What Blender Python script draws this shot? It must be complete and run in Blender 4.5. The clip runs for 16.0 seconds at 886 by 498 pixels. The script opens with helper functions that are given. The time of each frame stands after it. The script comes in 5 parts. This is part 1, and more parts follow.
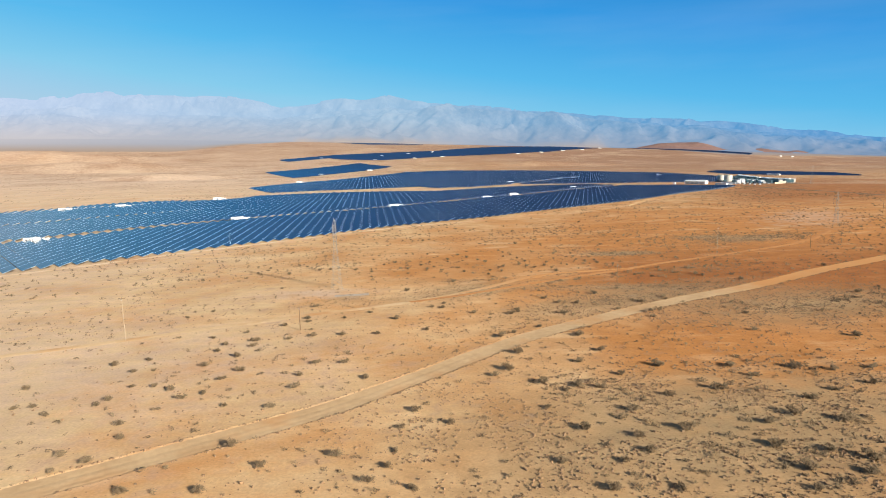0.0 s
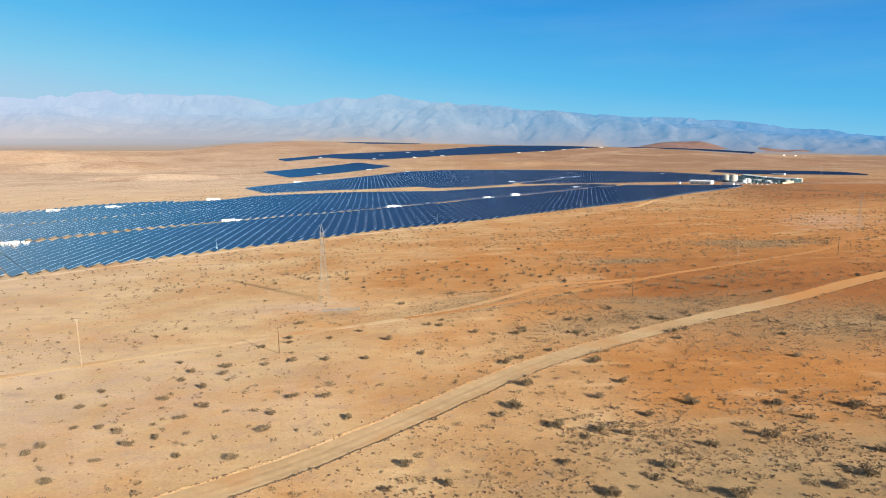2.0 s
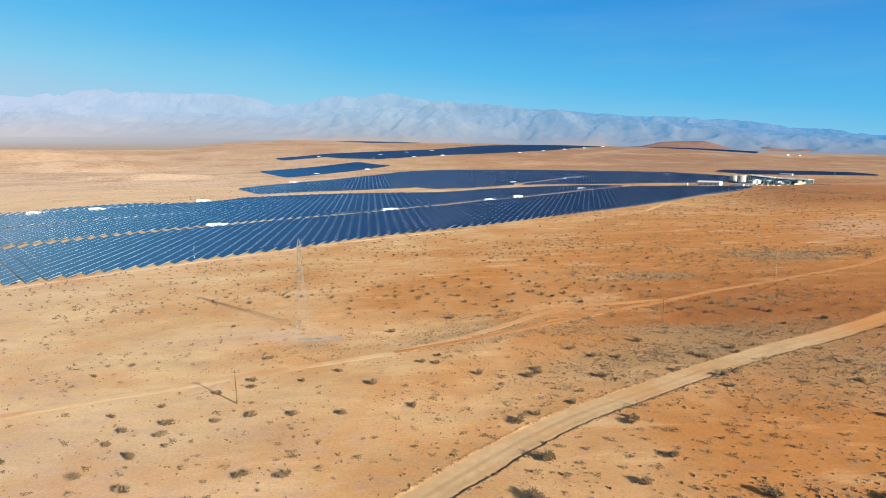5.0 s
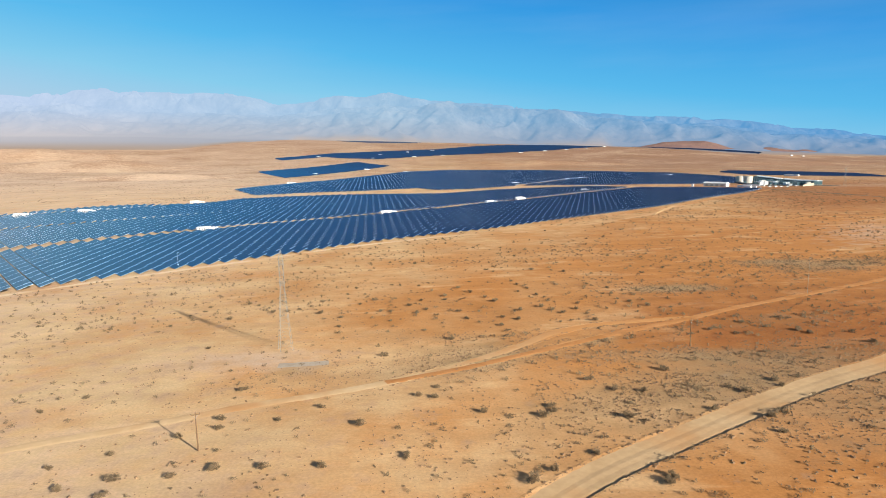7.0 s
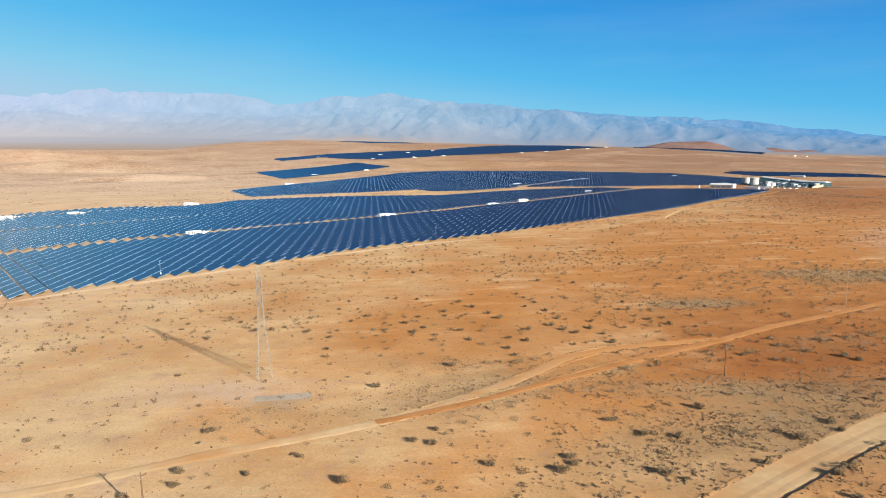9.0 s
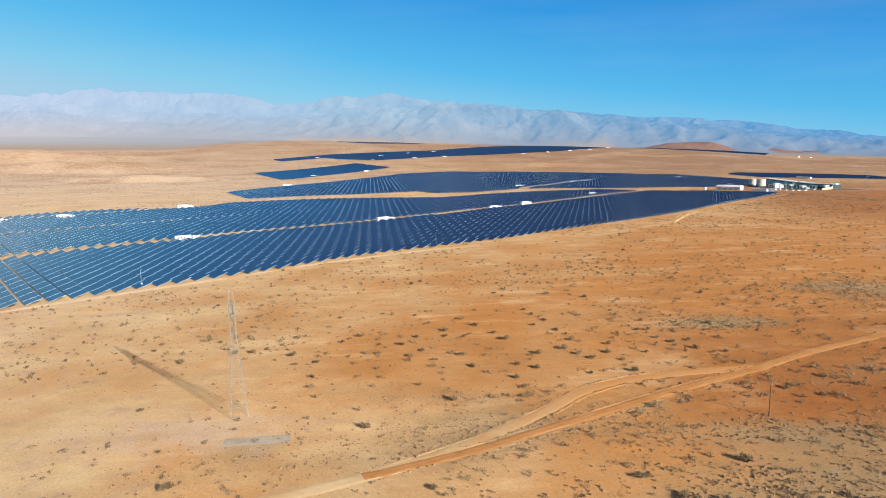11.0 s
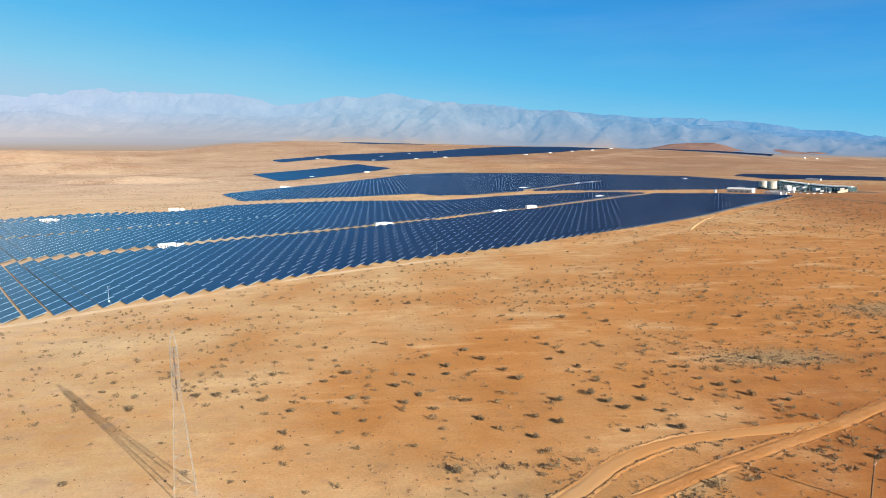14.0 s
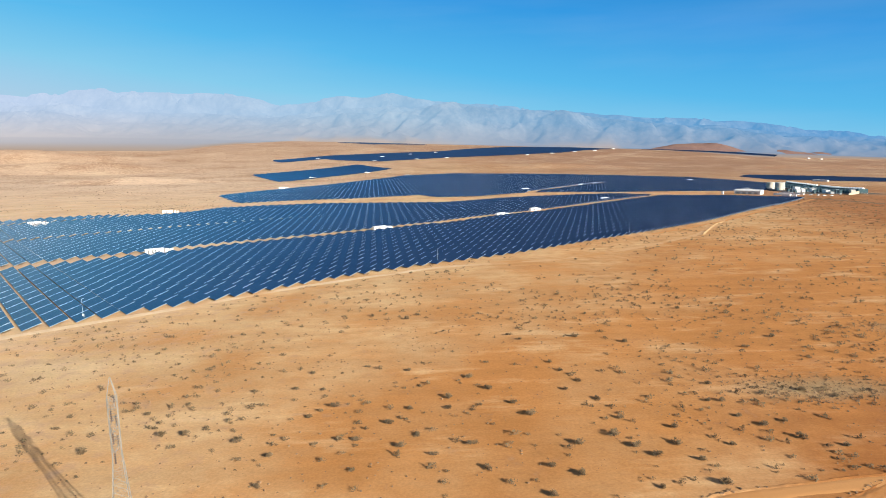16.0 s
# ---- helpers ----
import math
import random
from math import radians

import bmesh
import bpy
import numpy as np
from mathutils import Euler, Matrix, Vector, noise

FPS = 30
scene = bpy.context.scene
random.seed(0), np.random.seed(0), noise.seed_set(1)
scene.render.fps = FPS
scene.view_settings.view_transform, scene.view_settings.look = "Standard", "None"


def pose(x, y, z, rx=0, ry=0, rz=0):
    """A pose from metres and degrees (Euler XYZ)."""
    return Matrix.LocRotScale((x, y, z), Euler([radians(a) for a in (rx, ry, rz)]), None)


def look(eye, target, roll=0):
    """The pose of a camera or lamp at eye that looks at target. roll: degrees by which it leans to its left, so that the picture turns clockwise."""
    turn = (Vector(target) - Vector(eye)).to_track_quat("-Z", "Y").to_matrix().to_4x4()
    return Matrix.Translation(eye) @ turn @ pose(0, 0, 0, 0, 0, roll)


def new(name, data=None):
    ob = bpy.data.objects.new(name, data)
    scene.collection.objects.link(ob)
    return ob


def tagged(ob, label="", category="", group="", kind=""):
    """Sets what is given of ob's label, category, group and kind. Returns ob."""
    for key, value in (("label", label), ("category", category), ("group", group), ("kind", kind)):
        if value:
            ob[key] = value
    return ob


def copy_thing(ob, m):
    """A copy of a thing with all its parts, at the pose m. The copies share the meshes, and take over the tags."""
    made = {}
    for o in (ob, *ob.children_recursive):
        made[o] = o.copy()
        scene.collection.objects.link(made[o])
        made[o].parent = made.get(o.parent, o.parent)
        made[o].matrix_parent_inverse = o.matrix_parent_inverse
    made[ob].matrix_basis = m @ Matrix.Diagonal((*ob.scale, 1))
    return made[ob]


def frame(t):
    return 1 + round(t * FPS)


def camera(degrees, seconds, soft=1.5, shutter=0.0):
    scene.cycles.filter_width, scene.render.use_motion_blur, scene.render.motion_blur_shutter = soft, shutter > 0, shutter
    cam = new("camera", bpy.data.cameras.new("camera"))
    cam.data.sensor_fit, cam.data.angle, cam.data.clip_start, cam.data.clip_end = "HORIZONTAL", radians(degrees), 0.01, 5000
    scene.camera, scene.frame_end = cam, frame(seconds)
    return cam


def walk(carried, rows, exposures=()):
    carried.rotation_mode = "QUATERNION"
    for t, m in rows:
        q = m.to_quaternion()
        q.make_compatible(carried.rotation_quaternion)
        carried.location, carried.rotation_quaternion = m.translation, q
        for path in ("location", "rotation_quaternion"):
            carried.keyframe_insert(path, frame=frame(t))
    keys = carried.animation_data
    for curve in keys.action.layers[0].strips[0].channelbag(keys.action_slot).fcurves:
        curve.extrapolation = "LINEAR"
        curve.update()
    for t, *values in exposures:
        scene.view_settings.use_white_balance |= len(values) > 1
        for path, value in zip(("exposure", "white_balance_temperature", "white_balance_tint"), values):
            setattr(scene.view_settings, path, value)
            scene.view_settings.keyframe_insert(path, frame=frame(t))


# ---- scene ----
cam = camera(70.0, 16.0, soft=0.7)
ROWS = [
    (0.0, 0.00, 0.00, 55.00, 81.067, 1.150, 0.000),
    (0.5, 0.17, 6.16, 54.94, 81.045, 1.149, 0.007),
    (1.0, 0.38, 12.34, 54.98, 81.023, 1.160, -0.000),
    (1.5, 0.59, 18.49, 55.07, 81.001, 1.158, 0.015),
    (2.0, 0.76, 24.57, 55.16, 80.993, 1.158, 0.015),
    (2.5, 0.91, 30.67, 55.28, 81.001, 1.148, 0.015),
    (3.0, 1.06, 36.80, 55.35, 80.993, 1.148, 0.022),
    (3.5, 1.18, 42.85, 55.48, 80.964, 1.138, 0.015),
    (4.0, 1.32, 48.89, 55.60, 80.942, 1.119, 0.015),
    (6.5, 1.87, 78.43, 55.94, 80.912, 1.075, 0.053),
    (7.0, 1.95, 84.24, 56.05, 80.912, 1.053, 0.075),
    (7.5, 2.09, 90.01, 56.20, 80.911, 1.040, 0.097),
    (8.0, 2.13, 95.77, 56.26, 80.933, 1.039, 0.105),
    (8.5, 2.15, 101.48, 56.36, 80.933, 1.027, 0.127),
    (9.0, 2.17, 107.13, 56.47, 80.940, 1.026, 0.135),
    (11.5, 2.32, 134.77, 57.31, 80.983, 0.986, 0.231),
    (12.0, 2.32, 140.28, 57.45, 80.990, 0.984, 0.253),
    (12.5, 2.31, 145.63, 57.64, 81.004, 0.970, 0.283),
    (13.0, 2.26, 150.99, 57.83, 81.018, 0.978, 0.305),
    (13.5, 2.19, 156.43, 57.97, 81.025, 0.956, 0.328),
    (14.0, 2.08, 161.86, 58.12, 81.025, 0.955, 0.335),
    (14.5, 2.06, 167.26, 58.24, 81.032, 0.972, 0.357),
    (15.0, 1.98, 172.60, 58.43, 81.039, 0.950, 0.380),
    (15.5, 1.98, 178.10, 58.52, 81.046, 0.937, 0.409),
    (16.0, 2.07, 183.51, 58.71, 81.038, 0.933, 0.447),
]
walk(cam, [(t, pose(x, y, z, rx, ry, rz)) for t, x, y, z, rx, ry, rz in ROWS], exposures=((0.0, 1.1), (16.0, 1.1)))

# world, sun and sky
SUN_AZ, SUN_EL = radians(-45.0), radians(20.6)
sun_way = Vector((math.cos(SUN_AZ) * math.cos(SUN_EL), math.sin(SUN_AZ) * math.cos(SUN_EL), math.sin(SUN_EL)))
sun_data = bpy.data.lights.new("sun", "SUN")
sun_data.energy, sun_data.angle, sun_data.color = 5.0, radians(0.55), (1.0, 0.92, 0.79)
sun = new("sun", sun_data)
sun.matrix_world = look(sun_way * 300.0, (0, 0, 0))

world = bpy.data.worlds.new("desert_sky")
scene.world = world
world.use_nodes = True
wn, wl = world.node_tree.nodes, world.node_tree.links
sky = wn.new("ShaderNodeTexSky")
sky.sky_type, sky.sun_disc = "NISHITA", False
sky.sun_elevation, sky.sun_rotation = SUN_EL, radians(135.0)
sky.altitude, sky.air_density, sky.dust_density, sky.ozone_density = 1800.0, 1.0, 0.2, 4.0
# dry clear air: the sky deepens evenly from the horizon up, paler with thin high haze on one side
co = wn.new("ShaderNodeTexCoord")
axes = wn.new("ShaderNodeSeparateXYZ")
wl.new(co.outputs["Generated"], axes.inputs[0])
lean = wn.new("ShaderNodeMath")
lean.operation, lean.inputs[1].default_value = "MULTIPLY_ADD", 0.14
wl.new(axes.outputs["X"], lean.inputs[0])
wl.new(axes.outputs["Z"], lean.inputs[2])
rise = wn.new("ShaderNodeValToRGB")
SKY_RAMP = ((0.0, (0.40, 0.62, 0.80)), (0.055, (0.235, 0.615, 0.86)), (0.12, (0.095, 0.50, 0.87)), (0.22, (0.03, 0.33, 0.79)), (0.36, (0.036, 0.19, 0.5)), (0.6, (0.03, 0.10, 0.25)), (1.0, (0.02, 0.045, 0.10)))
while len(rise.color_ramp.elements) < len(SKY_RAMP):
    rise.color_ramp.elements.new(0.5)
for el, (at, c) in zip(rise.color_ramp.elements, SKY_RAMP):
    el.position, el.color = at, (*c, 1)
wl.new(lean.outputs[0], rise.inputs["Fac"])
wisp, stretch = wn.new("ShaderNodeTexNoise"), wn.new("ShaderNodeMapping")
stretch.inputs["Scale"].default_value = (1.3, 1.3, 9.0)
stretch.inputs["Rotation"].default_value = (0.0, radians(6), 0.0)
wisp.inputs["Scale"].default_value, wisp.inputs["Detail"].default_value = 2.2, 7.0
wl.new(co.outputs["Generated"], stretch.inputs["Vector"])
wl.new(stretch.outputs["Vector"], wisp.inputs["Vector"])
thin = wn.new("ShaderNodeMapRange")
for key, v in (("From Min", 0.45), ("From Max", 0.85), ("To Min", 0.0), ("To Max", 0.11)):
    thin.inputs[key].default_value = v
wl.new(wisp.outputs["Fac"], thin.inputs["Value"])
veil = wn.new("ShaderNodeMix")
veil.data_type = "RGBA"
veil.inputs[7].default_value = (0.55, 0.68, 0.9, 1)
wl.new(thin.outputs[0], veil.inputs["Factor"])
wl.new(rise.outputs["Color"], veil.inputs[6])
sunward, near_sun, dust = wn.new("ShaderNodeVectorMath"), wn.new("ShaderNodeMapRange"), wn.new("ShaderNodeMix")
sunward.operation, sunward.inputs[1].default_value = "DOT_PRODUCT", (math.cos(SUN_AZ), math.sin(SUN_AZ), 0.0)
wl.new(co.outputs["Generated"], sunward.inputs[0])
near_sun.inputs["From Min"].default_value, near_sun.inputs["From Max"].default_value = 0.0, 0.7
wl.new(sunward.outputs["Value"], near_sun.inputs["Value"])
dust.data_type, dust.inputs[7].default_value = "RGBA", (0.26, 0.22, 0.17, 1)
wl.new(near_sun.outputs[0], dust.inputs["Factor"])
wl.new(veil.outputs[2], dust.inputs[6])
scaled = wn.new("ShaderNodeVectorMath")
scaled.operation, scaled.inputs["Scale"].default_value = "SCALE", 0.003
wl.new(sky.outputs["Color"], scaled.inputs[0])
total = wn.new("ShaderNodeVectorMath")
total.operation = "MULTIPLY_ADD"
total.inputs[1].default_value = (0.43, 0.43, 0.43)
wl.new(dust.outputs[2], total.inputs[0])
wl.new(scaled.outputs[0], total.inputs[2])
wl.new(total.outputs[0], wn["Background"].inputs["Color"])
wn["Background"].inputs["Strength"].default_value = 1.0


# ---- small helpers ----
def link(mat, a, b):
    mat.node_tree.links.new(a, b)


def material(name, color, rough=0.8, metal=0.0, spec=0.3):
    mat = bpy.data.materials.new(name)
    mat.use_nodes = True
    b = mat.node_tree.nodes["Principled BSDF"]
    b.inputs["Base Color"].default_value = (*color, 1)
    b.inputs["Roughness"].default_value = rough
    b.inputs["Metallic"].default_value = metal
    b.inputs["Specular IOR Level"].default_value = spec
    return mat


def noisy(name, dark, light, scale, rough=0.85, metal=0.0, bump=0.0, bump_scale=None, spec=0.25, detail=6.0, space="Object"):
    """A surface whose colour wanders between two tones at two sizes, with fine relief."""
    mat = material(name, dark, rough, metal, spec)
    n = mat.node_tree.nodes
    b = n["Principled BSDF"]
    co = n.new("ShaderNodeTexCoord").outputs[space]
    big, fine = n.new("ShaderNodeTexNoise"), n.new("ShaderNodeTexNoise")
    for node, sc in ((big, scale), (fine, scale * 7.3)):
        node.inputs["Scale"].default_value, node.inputs["Detail"].default_value = sc, detail
        link(mat, co, node.inputs["Vector"])
    add = n.new("ShaderNodeMath")
    add.operation, add.inputs[1].default_value = "MULTIPLY_ADD", 0.6
    link(mat, big.outputs["Fac"], add.inputs[0])
    half = n.new("ShaderNodeMath")
    half.operation, half.inputs[1].default_value = "MULTIPLY", 0.4
    link(mat, fine.outputs["Fac"], half.inputs[0])
    link(mat, half.outputs[0], add.inputs[2])
    ramp = n.new("ShaderNodeValToRGB")
    ramp.color_ramp.elements[0].position, ramp.color_ramp.elements[1].position = 0.36, 0.64
    ramp.color_ramp.elements[0].color, ramp.color_ramp.elements[1].color = (*dark, 1), (*light, 1)
    link(mat, add.outputs[0], ramp.inputs["Fac"])
    link(mat, ramp.outputs["Color"], b.inputs["Base Color"])
    if bump:
        tex, bp = n.new("ShaderNodeTexNoise"), n.new("ShaderNodeBump")
        tex.inputs["Scale"].default_value, tex.inputs["Detail"].default_value = bump_scale or scale * 4, 8.0
        bp.inputs["Strength"].default_value, bp.inputs["Distance"].default_value = 1.0, bump
        link(mat, co, tex.inputs["Vector"])
        link(mat, tex.outputs["Fac"], bp.inputs["Height"])
        link(mat, bp.outputs["Normal"], b.inputs["Normal"])
    return mat


def mesh_from(name, verts, faces, mats, index=None, smooth=False):
    """A mesh from computed arrays of corners and faces."""
    me = bpy.data.meshes.new(name)
    me.from_pydata(verts if isinstance(verts, list) else verts.tolist(), [], faces if isinstance(faces, list) else faces.tolist())
    for m in mats:
        me.materials.append(m)
    if index is not None:
        me.polygons.foreach_set("material_index", np.asarray(index, np.int32))
    if smooth:
        me.polygons.foreach_set("use_smooth", np.ones(len(me.polygons), bool))
    me.update()
    return me


def part(name, bm, mat, parent, label=""):
    me = bpy.data.meshes.new(name)
    bm.normal_update()
    bm.to_mesh(me)
    bm.free()
    me.materials.append(mat)
    ob = new(name, me)
    ob.parent = parent
    return tagged(ob, label)


def box(bm, x0, x1, y0, y1, z0, z1, bevel=0.0):
    made = bmesh.ops.create_cube(bm, size=1.0, matrix=Matrix.LocRotScale(((x0 + x1) / 2, (y0 + y1) / 2, (z0 + z1) / 2), None, (x1 - x0, y1 - y0, z1 - z0)))
    if bevel:
        edges = {e for v in made["verts"] for e in v.link_edges}
        bmesh.ops.bevel(bm, geom=list(edges), offset=bevel, segments=2, affect="EDGES")
    return bm


def bar(bm, a, b, r, sides=4, r2=None):
    """A straight member from a to b."""
    a, b = Vector(a), Vector(b)
    d = b - a
    m = Matrix.Translation((a + b) / 2) @ d.to_track_quat("Z", "Y").to_matrix().to_4x4()
    bmesh.ops.create_cone(bm, cap_ends=True, segments=sides, radius1=r, radius2=r if r2 is None else r2, depth=d.length, matrix=m)
    return bm


def tube(bm, points, r):
    """One bent square member through several points."""
    rings = []
    for i, p in enumerate(points):
        a, b = Vector(points[max(0, i - 1)]), Vector(points[min(len(points) - 1, i + 1)])
        d = (b - a).normalized()
        s = d.cross(Vector((0.35, 0.9, 0.1))).normalized()
        t = d.cross(s)
        rings.append([bm.verts.new(Vector(p) + (s * x + t * y) * r) for x, y in ((1, 1), (-1, 1), (-1, -1), (1, -1))])
    for a, b in zip(rings, rings[1:]):
        for i in range(4):
            bm.faces.new((a[i], a[(i + 1) % 4], b[(i + 1) % 4], b[i]))
    bm.faces.new(rings[0])
    bm.faces.new(rings[-1][::-1])
    return bm


def cyl(bm, x, y, z0, z1, r, sides=16, r2=None):
    return bar(bm, (x, y, z0), (x, y, z1), r, sides, r2)


def empty(name, m, label, category, group="", kind=""):
    ob = new(name)
    ob.empty_display_size = 0.3
    ob.matrix_basis = m
    return tagged(ob, label, category, group, kind)


PROFILE_Y = [-500, 0, 1200, 1650, 2000, 2500, 2900, 3350, 4800, 7500]
PROFILE_Z = [6, 0, -14.2, -17, -17.5, -6, 26, 66, 111, 190]
CROSS_Y = [0, 420, 1200, 1930, 2630, 3350, 4800, 7000]
CROSS_C = [0.021, 0.021, -0.009, -0.014, -0.022, -0.03, -0.055, -0.055]


def terrain(x, y, ripples=True):
    """Height of the desert floor: a gentle slope, low swells under the fields, then the far rise."""
    x, y = np.asarray(x, float), np.asarray(y, float)
    w = np.clip((y - 200.0) / 900.0, 0.05, 1.0)
    z0 = sum(np.interp(y + d * w, PROFILE_Y, PROFILE_Z) for d in (-240, -120, 0, 120, 240)) / 5.0
    c = sum(np.interp(y + d * w, CROSS_Y, CROSS_C) for d in (-240, -120, 0, 120, 240)) / 5.0
    z = z0 + c * 3000.0 * np.tanh(x / 3000.0)
    z = z - 36.0 * np.clip((x - 1100.0) / 1200.0, 0, 1) ** 1.5 * np.clip((y - 2500.0) / 1100.0, 0, 1)
    g = np.clip((y - 420.0) / 300.0, 0.0, 1.0) * np.clip((2600.0 - y) / 1500.0, 0.3, 1.0) * np.clip((2600.0 - y) / 300.0, 0.0, 1.0)
    z = z + g * (1.1 * np.sin(x / 85.0 + 1.0) * np.sin(y / 120.0) + 0.7 * np.sin((x + 0.6 * y) / 58.0))
    return z + 0.2 * np.sin(x / 17.0 + 0.7 * np.sin(y / 23.0)) * np.cos(y / 21.0) if ripples else z


def inside(poly, x, y):
    """Which of the points lie inside a closed outline."""
    x, y = np.asarray(x, float), np.asarray(y, float)
    hit = np.zeros(x.shape, bool)
    for (x0, y0), (x1, y1) in zip(poly, poly[1:] + poly[:1]):
        if y0 != y1:
            hit ^= ((y0 > y) != (y1 > y)) & (x < (x1 - x0) * (y - y0) / (y1 - y0) + x0)
    return hit


def near_line(line, x, y):
    """Distance of the points to a polyline."""
    x, y = np.asarray(x, float), np.asarray(y, float)
    best = np.full(x.shape, 1e9)
    for (x0, y0), (x1, y1) in zip(line, line[1:]):
        dx, dy = x1 - x0, y1 - y0
        t = np.clip(((x - x0) * dx + (y - y0) * dy) / (dx * dx + dy * dy), 0, 1)
        best = np.minimum(best, np.hypot(x - x0 - t * dx, y - y0 - t * dy))
    return best


def smooth_line(line, step):
    """A polyline rounded by a spline and cut into even steps."""
    p = [Vector((*a, 0)) for a in line]
    p = [p[0] * 2 - p[1]] + p + [p[-1] * 2 - p[-2]]
    out = []
    for a, b, c, d in zip(p, p[1:], p[2:], p[3:]):
        n = max(2, int((c - b).length / step))
        for i in range(n):
            t = i / n
            out.append(0.5 * (2 * b + (c - a) * t + (2 * a - 5 * b + 4 * c - d) * t * t + (3 * b - a - 3 * c + d) * t * t * t))
    out.append(p[-2])
    return np.array([(v.x, v.y) for v in out])


# ---- lines of the plan ----
MAIN_TRACK = [(-190, 30), (-120, 72), (-77, 101), (-54.5, 116), (-29, 134), (-8, 153), (4.3, 166), (17, 179), (31, 191), (49, 202.5), (68.5, 215), (91, 228.5), (114, 240), (139, 254), (167, 272), (206, 292.5), (260, 318), (360, 360)]
SIDE_TRACK = [(-240, 150), (-137, 186.5), (-106, 200), (-88, 209), (-66, 217.5), (-47, 226), (-30, 232), (-10, 241), (3, 249), (13, 256.5), (24, 266), (35, 277), (45, 283.5), (57, 287), (84, 291)]
POLE_TRACK = [(-14, 239), (7.3, 248.5), (19.4, 255), (33.6, 262.5), (48, 271), (65, 280.5), (86, 291), (105, 302), (122, 310), (146, 321), (184, 339), (208, 357), (224, 374), (237, 388), (242, 404), (236, 440)]
EDGE_TRACK = [(-300, 298), (-246, 341), (-153, 420), (-119, 446), (-80, 482), (-28, 519), (0, 535), (44, 541), (77, 554), (115, 578), (148, 606), (186, 646), (217, 700)]
RIM_TRACK = [(150, 648), (193, 688), (260, 754), (344, 854), (474, 1006)]
FIELD_ROAD = [(-420, 450), (-274, 563), (-211, 605), (-165, 650), (-122, 681), (-68, 717), (-26, 748), (-6, 758), (47, 818), (90, 860), (194, 981), (251, 1056), (300, 1120)]
FIELD_ROAD_B = [(-540, 600), (-457, 646), (-402, 677), (-340, 708), (-298, 741), (-257, 790), (-200, 837), (-121, 856)]
FIELD_ROAD_C = [(-560, 775), (-454, 818), (-402, 847), (-361, 900)]


# ---- materials ----
MAT = {}


def ground_material():
    """Desert soil: pale sand, orange sand and grey gravel, by where each lies, broken up by noise at several sizes; far
    haze is painted in as paler soil.
    """
    mat = material("desert_soil", (0.5, 0.3, 0.16), 0.95, 0.0, 0.1)
    n = mat.node_tree.nodes
    b = n["Principled BSDF"]
    co = n.new("ShaderNodeNewGeometry").outputs["Position"]

    def noise_tex(scale, detail=8.0, rough=0.6):
        t = n.new("ShaderNodeTexNoise")
        t.inputs["Scale"].default_value, t.inputs["Detail"].default_value, t.inputs["Roughness"].default_value = scale, detail, rough
        link(mat, co, t.inputs["Vector"])
        return t.outputs["Fac"]

    def math_node(op, a, c, clamp=False):
        m = n.new("ShaderNodeMath")
        m.operation, m.use_clamp = op, clamp
        for k, v in enumerate((a, c)):
            if isinstance(v, (int, float)):
                m.inputs[k].default_value = v
            else:
                link(mat, v, m.inputs[k])
        return m.outputs[0]

    def mix(fac, a, c):
        m = n.new("ShaderNodeMix")
        m.data_type = "RGBA"
        link(mat, fac, m.inputs["Factor"])
        for key, v in ((6, a), (7, c)):
            if isinstance(v, tuple):
                m.inputs[key].default_value = (*v, 1)
            else:
                link(mat, v, m.inputs[key])
        return m.outputs[2]

    def attr(name):
        a = n.new("ShaderNodeAttribute")
        a.attribute_name = name
        return a.outputs["Fac"]

    def spread(value, grain, gain, off):
        return math_node("ADD", math_node("MULTIPLY", math_node("ADD", value, math_node("MULTIPLY", math_node("SUBTRACT", grain, 0.5), 1.1)), gain), off, True)

    coarse, mid, fine = noise_tex(0.022), noise_tex(0.16), noise_tex(1.7)
    sand = mix(spread(coarse, mid, 2.2, -0.6), PALE_SAND, MID_SAND)
    wash, flat = n.new("ShaderNodeTexNoise"), n.new("ShaderNodeMapping")
    flat.inputs["Scale"].default_value, flat.inputs["Rotation"].default_value = (0.35, 1.5, 1.0), (0.0, 0.0, radians(-16))
    wash.inputs["Scale"].default_value, wash.inputs["Detail"].default_value, wash.inputs["Roughness"].default_value = 0.07, 9.0, 0.68
    link(mat, co, flat.inputs["Vector"])
    link(mat, flat.outputs[0], wash.inputs["Vector"])
    sand = mix(spread(attr("orange"), coarse, 1.25, -0.1), sand, ORANGE_SAND)
    sand = mix(math_node("MULTIPLY", spread(wash.outputs["Fac"], coarse, 4.5, -2.25), 0.45), sand, ORANGE_SAND)
    sand = mix(math_node("MULTIPLY", spread(noise_tex(0.03, 8.0, 0.6), wash.outputs["Fac"], 4.5, -2.5), 0.55), sand, PALE_SAND)
    sand = mix(spread(attr("deep"), mid, 1.1, -0.1), sand, DEEP_SAND)
    sand = mix(spread(attr("gravel"), mid, 1.15, -0.25), sand, GRAVEL)
    sand = mix(spread(attr("wan"), mid, 1.5, -0.25), sand, CLAY_AND_HAZE)
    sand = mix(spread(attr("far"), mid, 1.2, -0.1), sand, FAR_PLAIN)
    sand = mix(math_node("MULTIPLY", spread(noise_tex(0.0065, 9.0, 0.62), mid, 5.5, -2.6), math_node("MULTIPLY", attr("plain"), 0.62)), sand, RUSSET)
    sand = mix(math_node("MULTIPLY", spread(noise_tex(0.0042, 10.0, 0.66), fine, 5.0, -2.6), math_node("MULTIPLY", attr("plain"), 0.7)), sand, DUST)
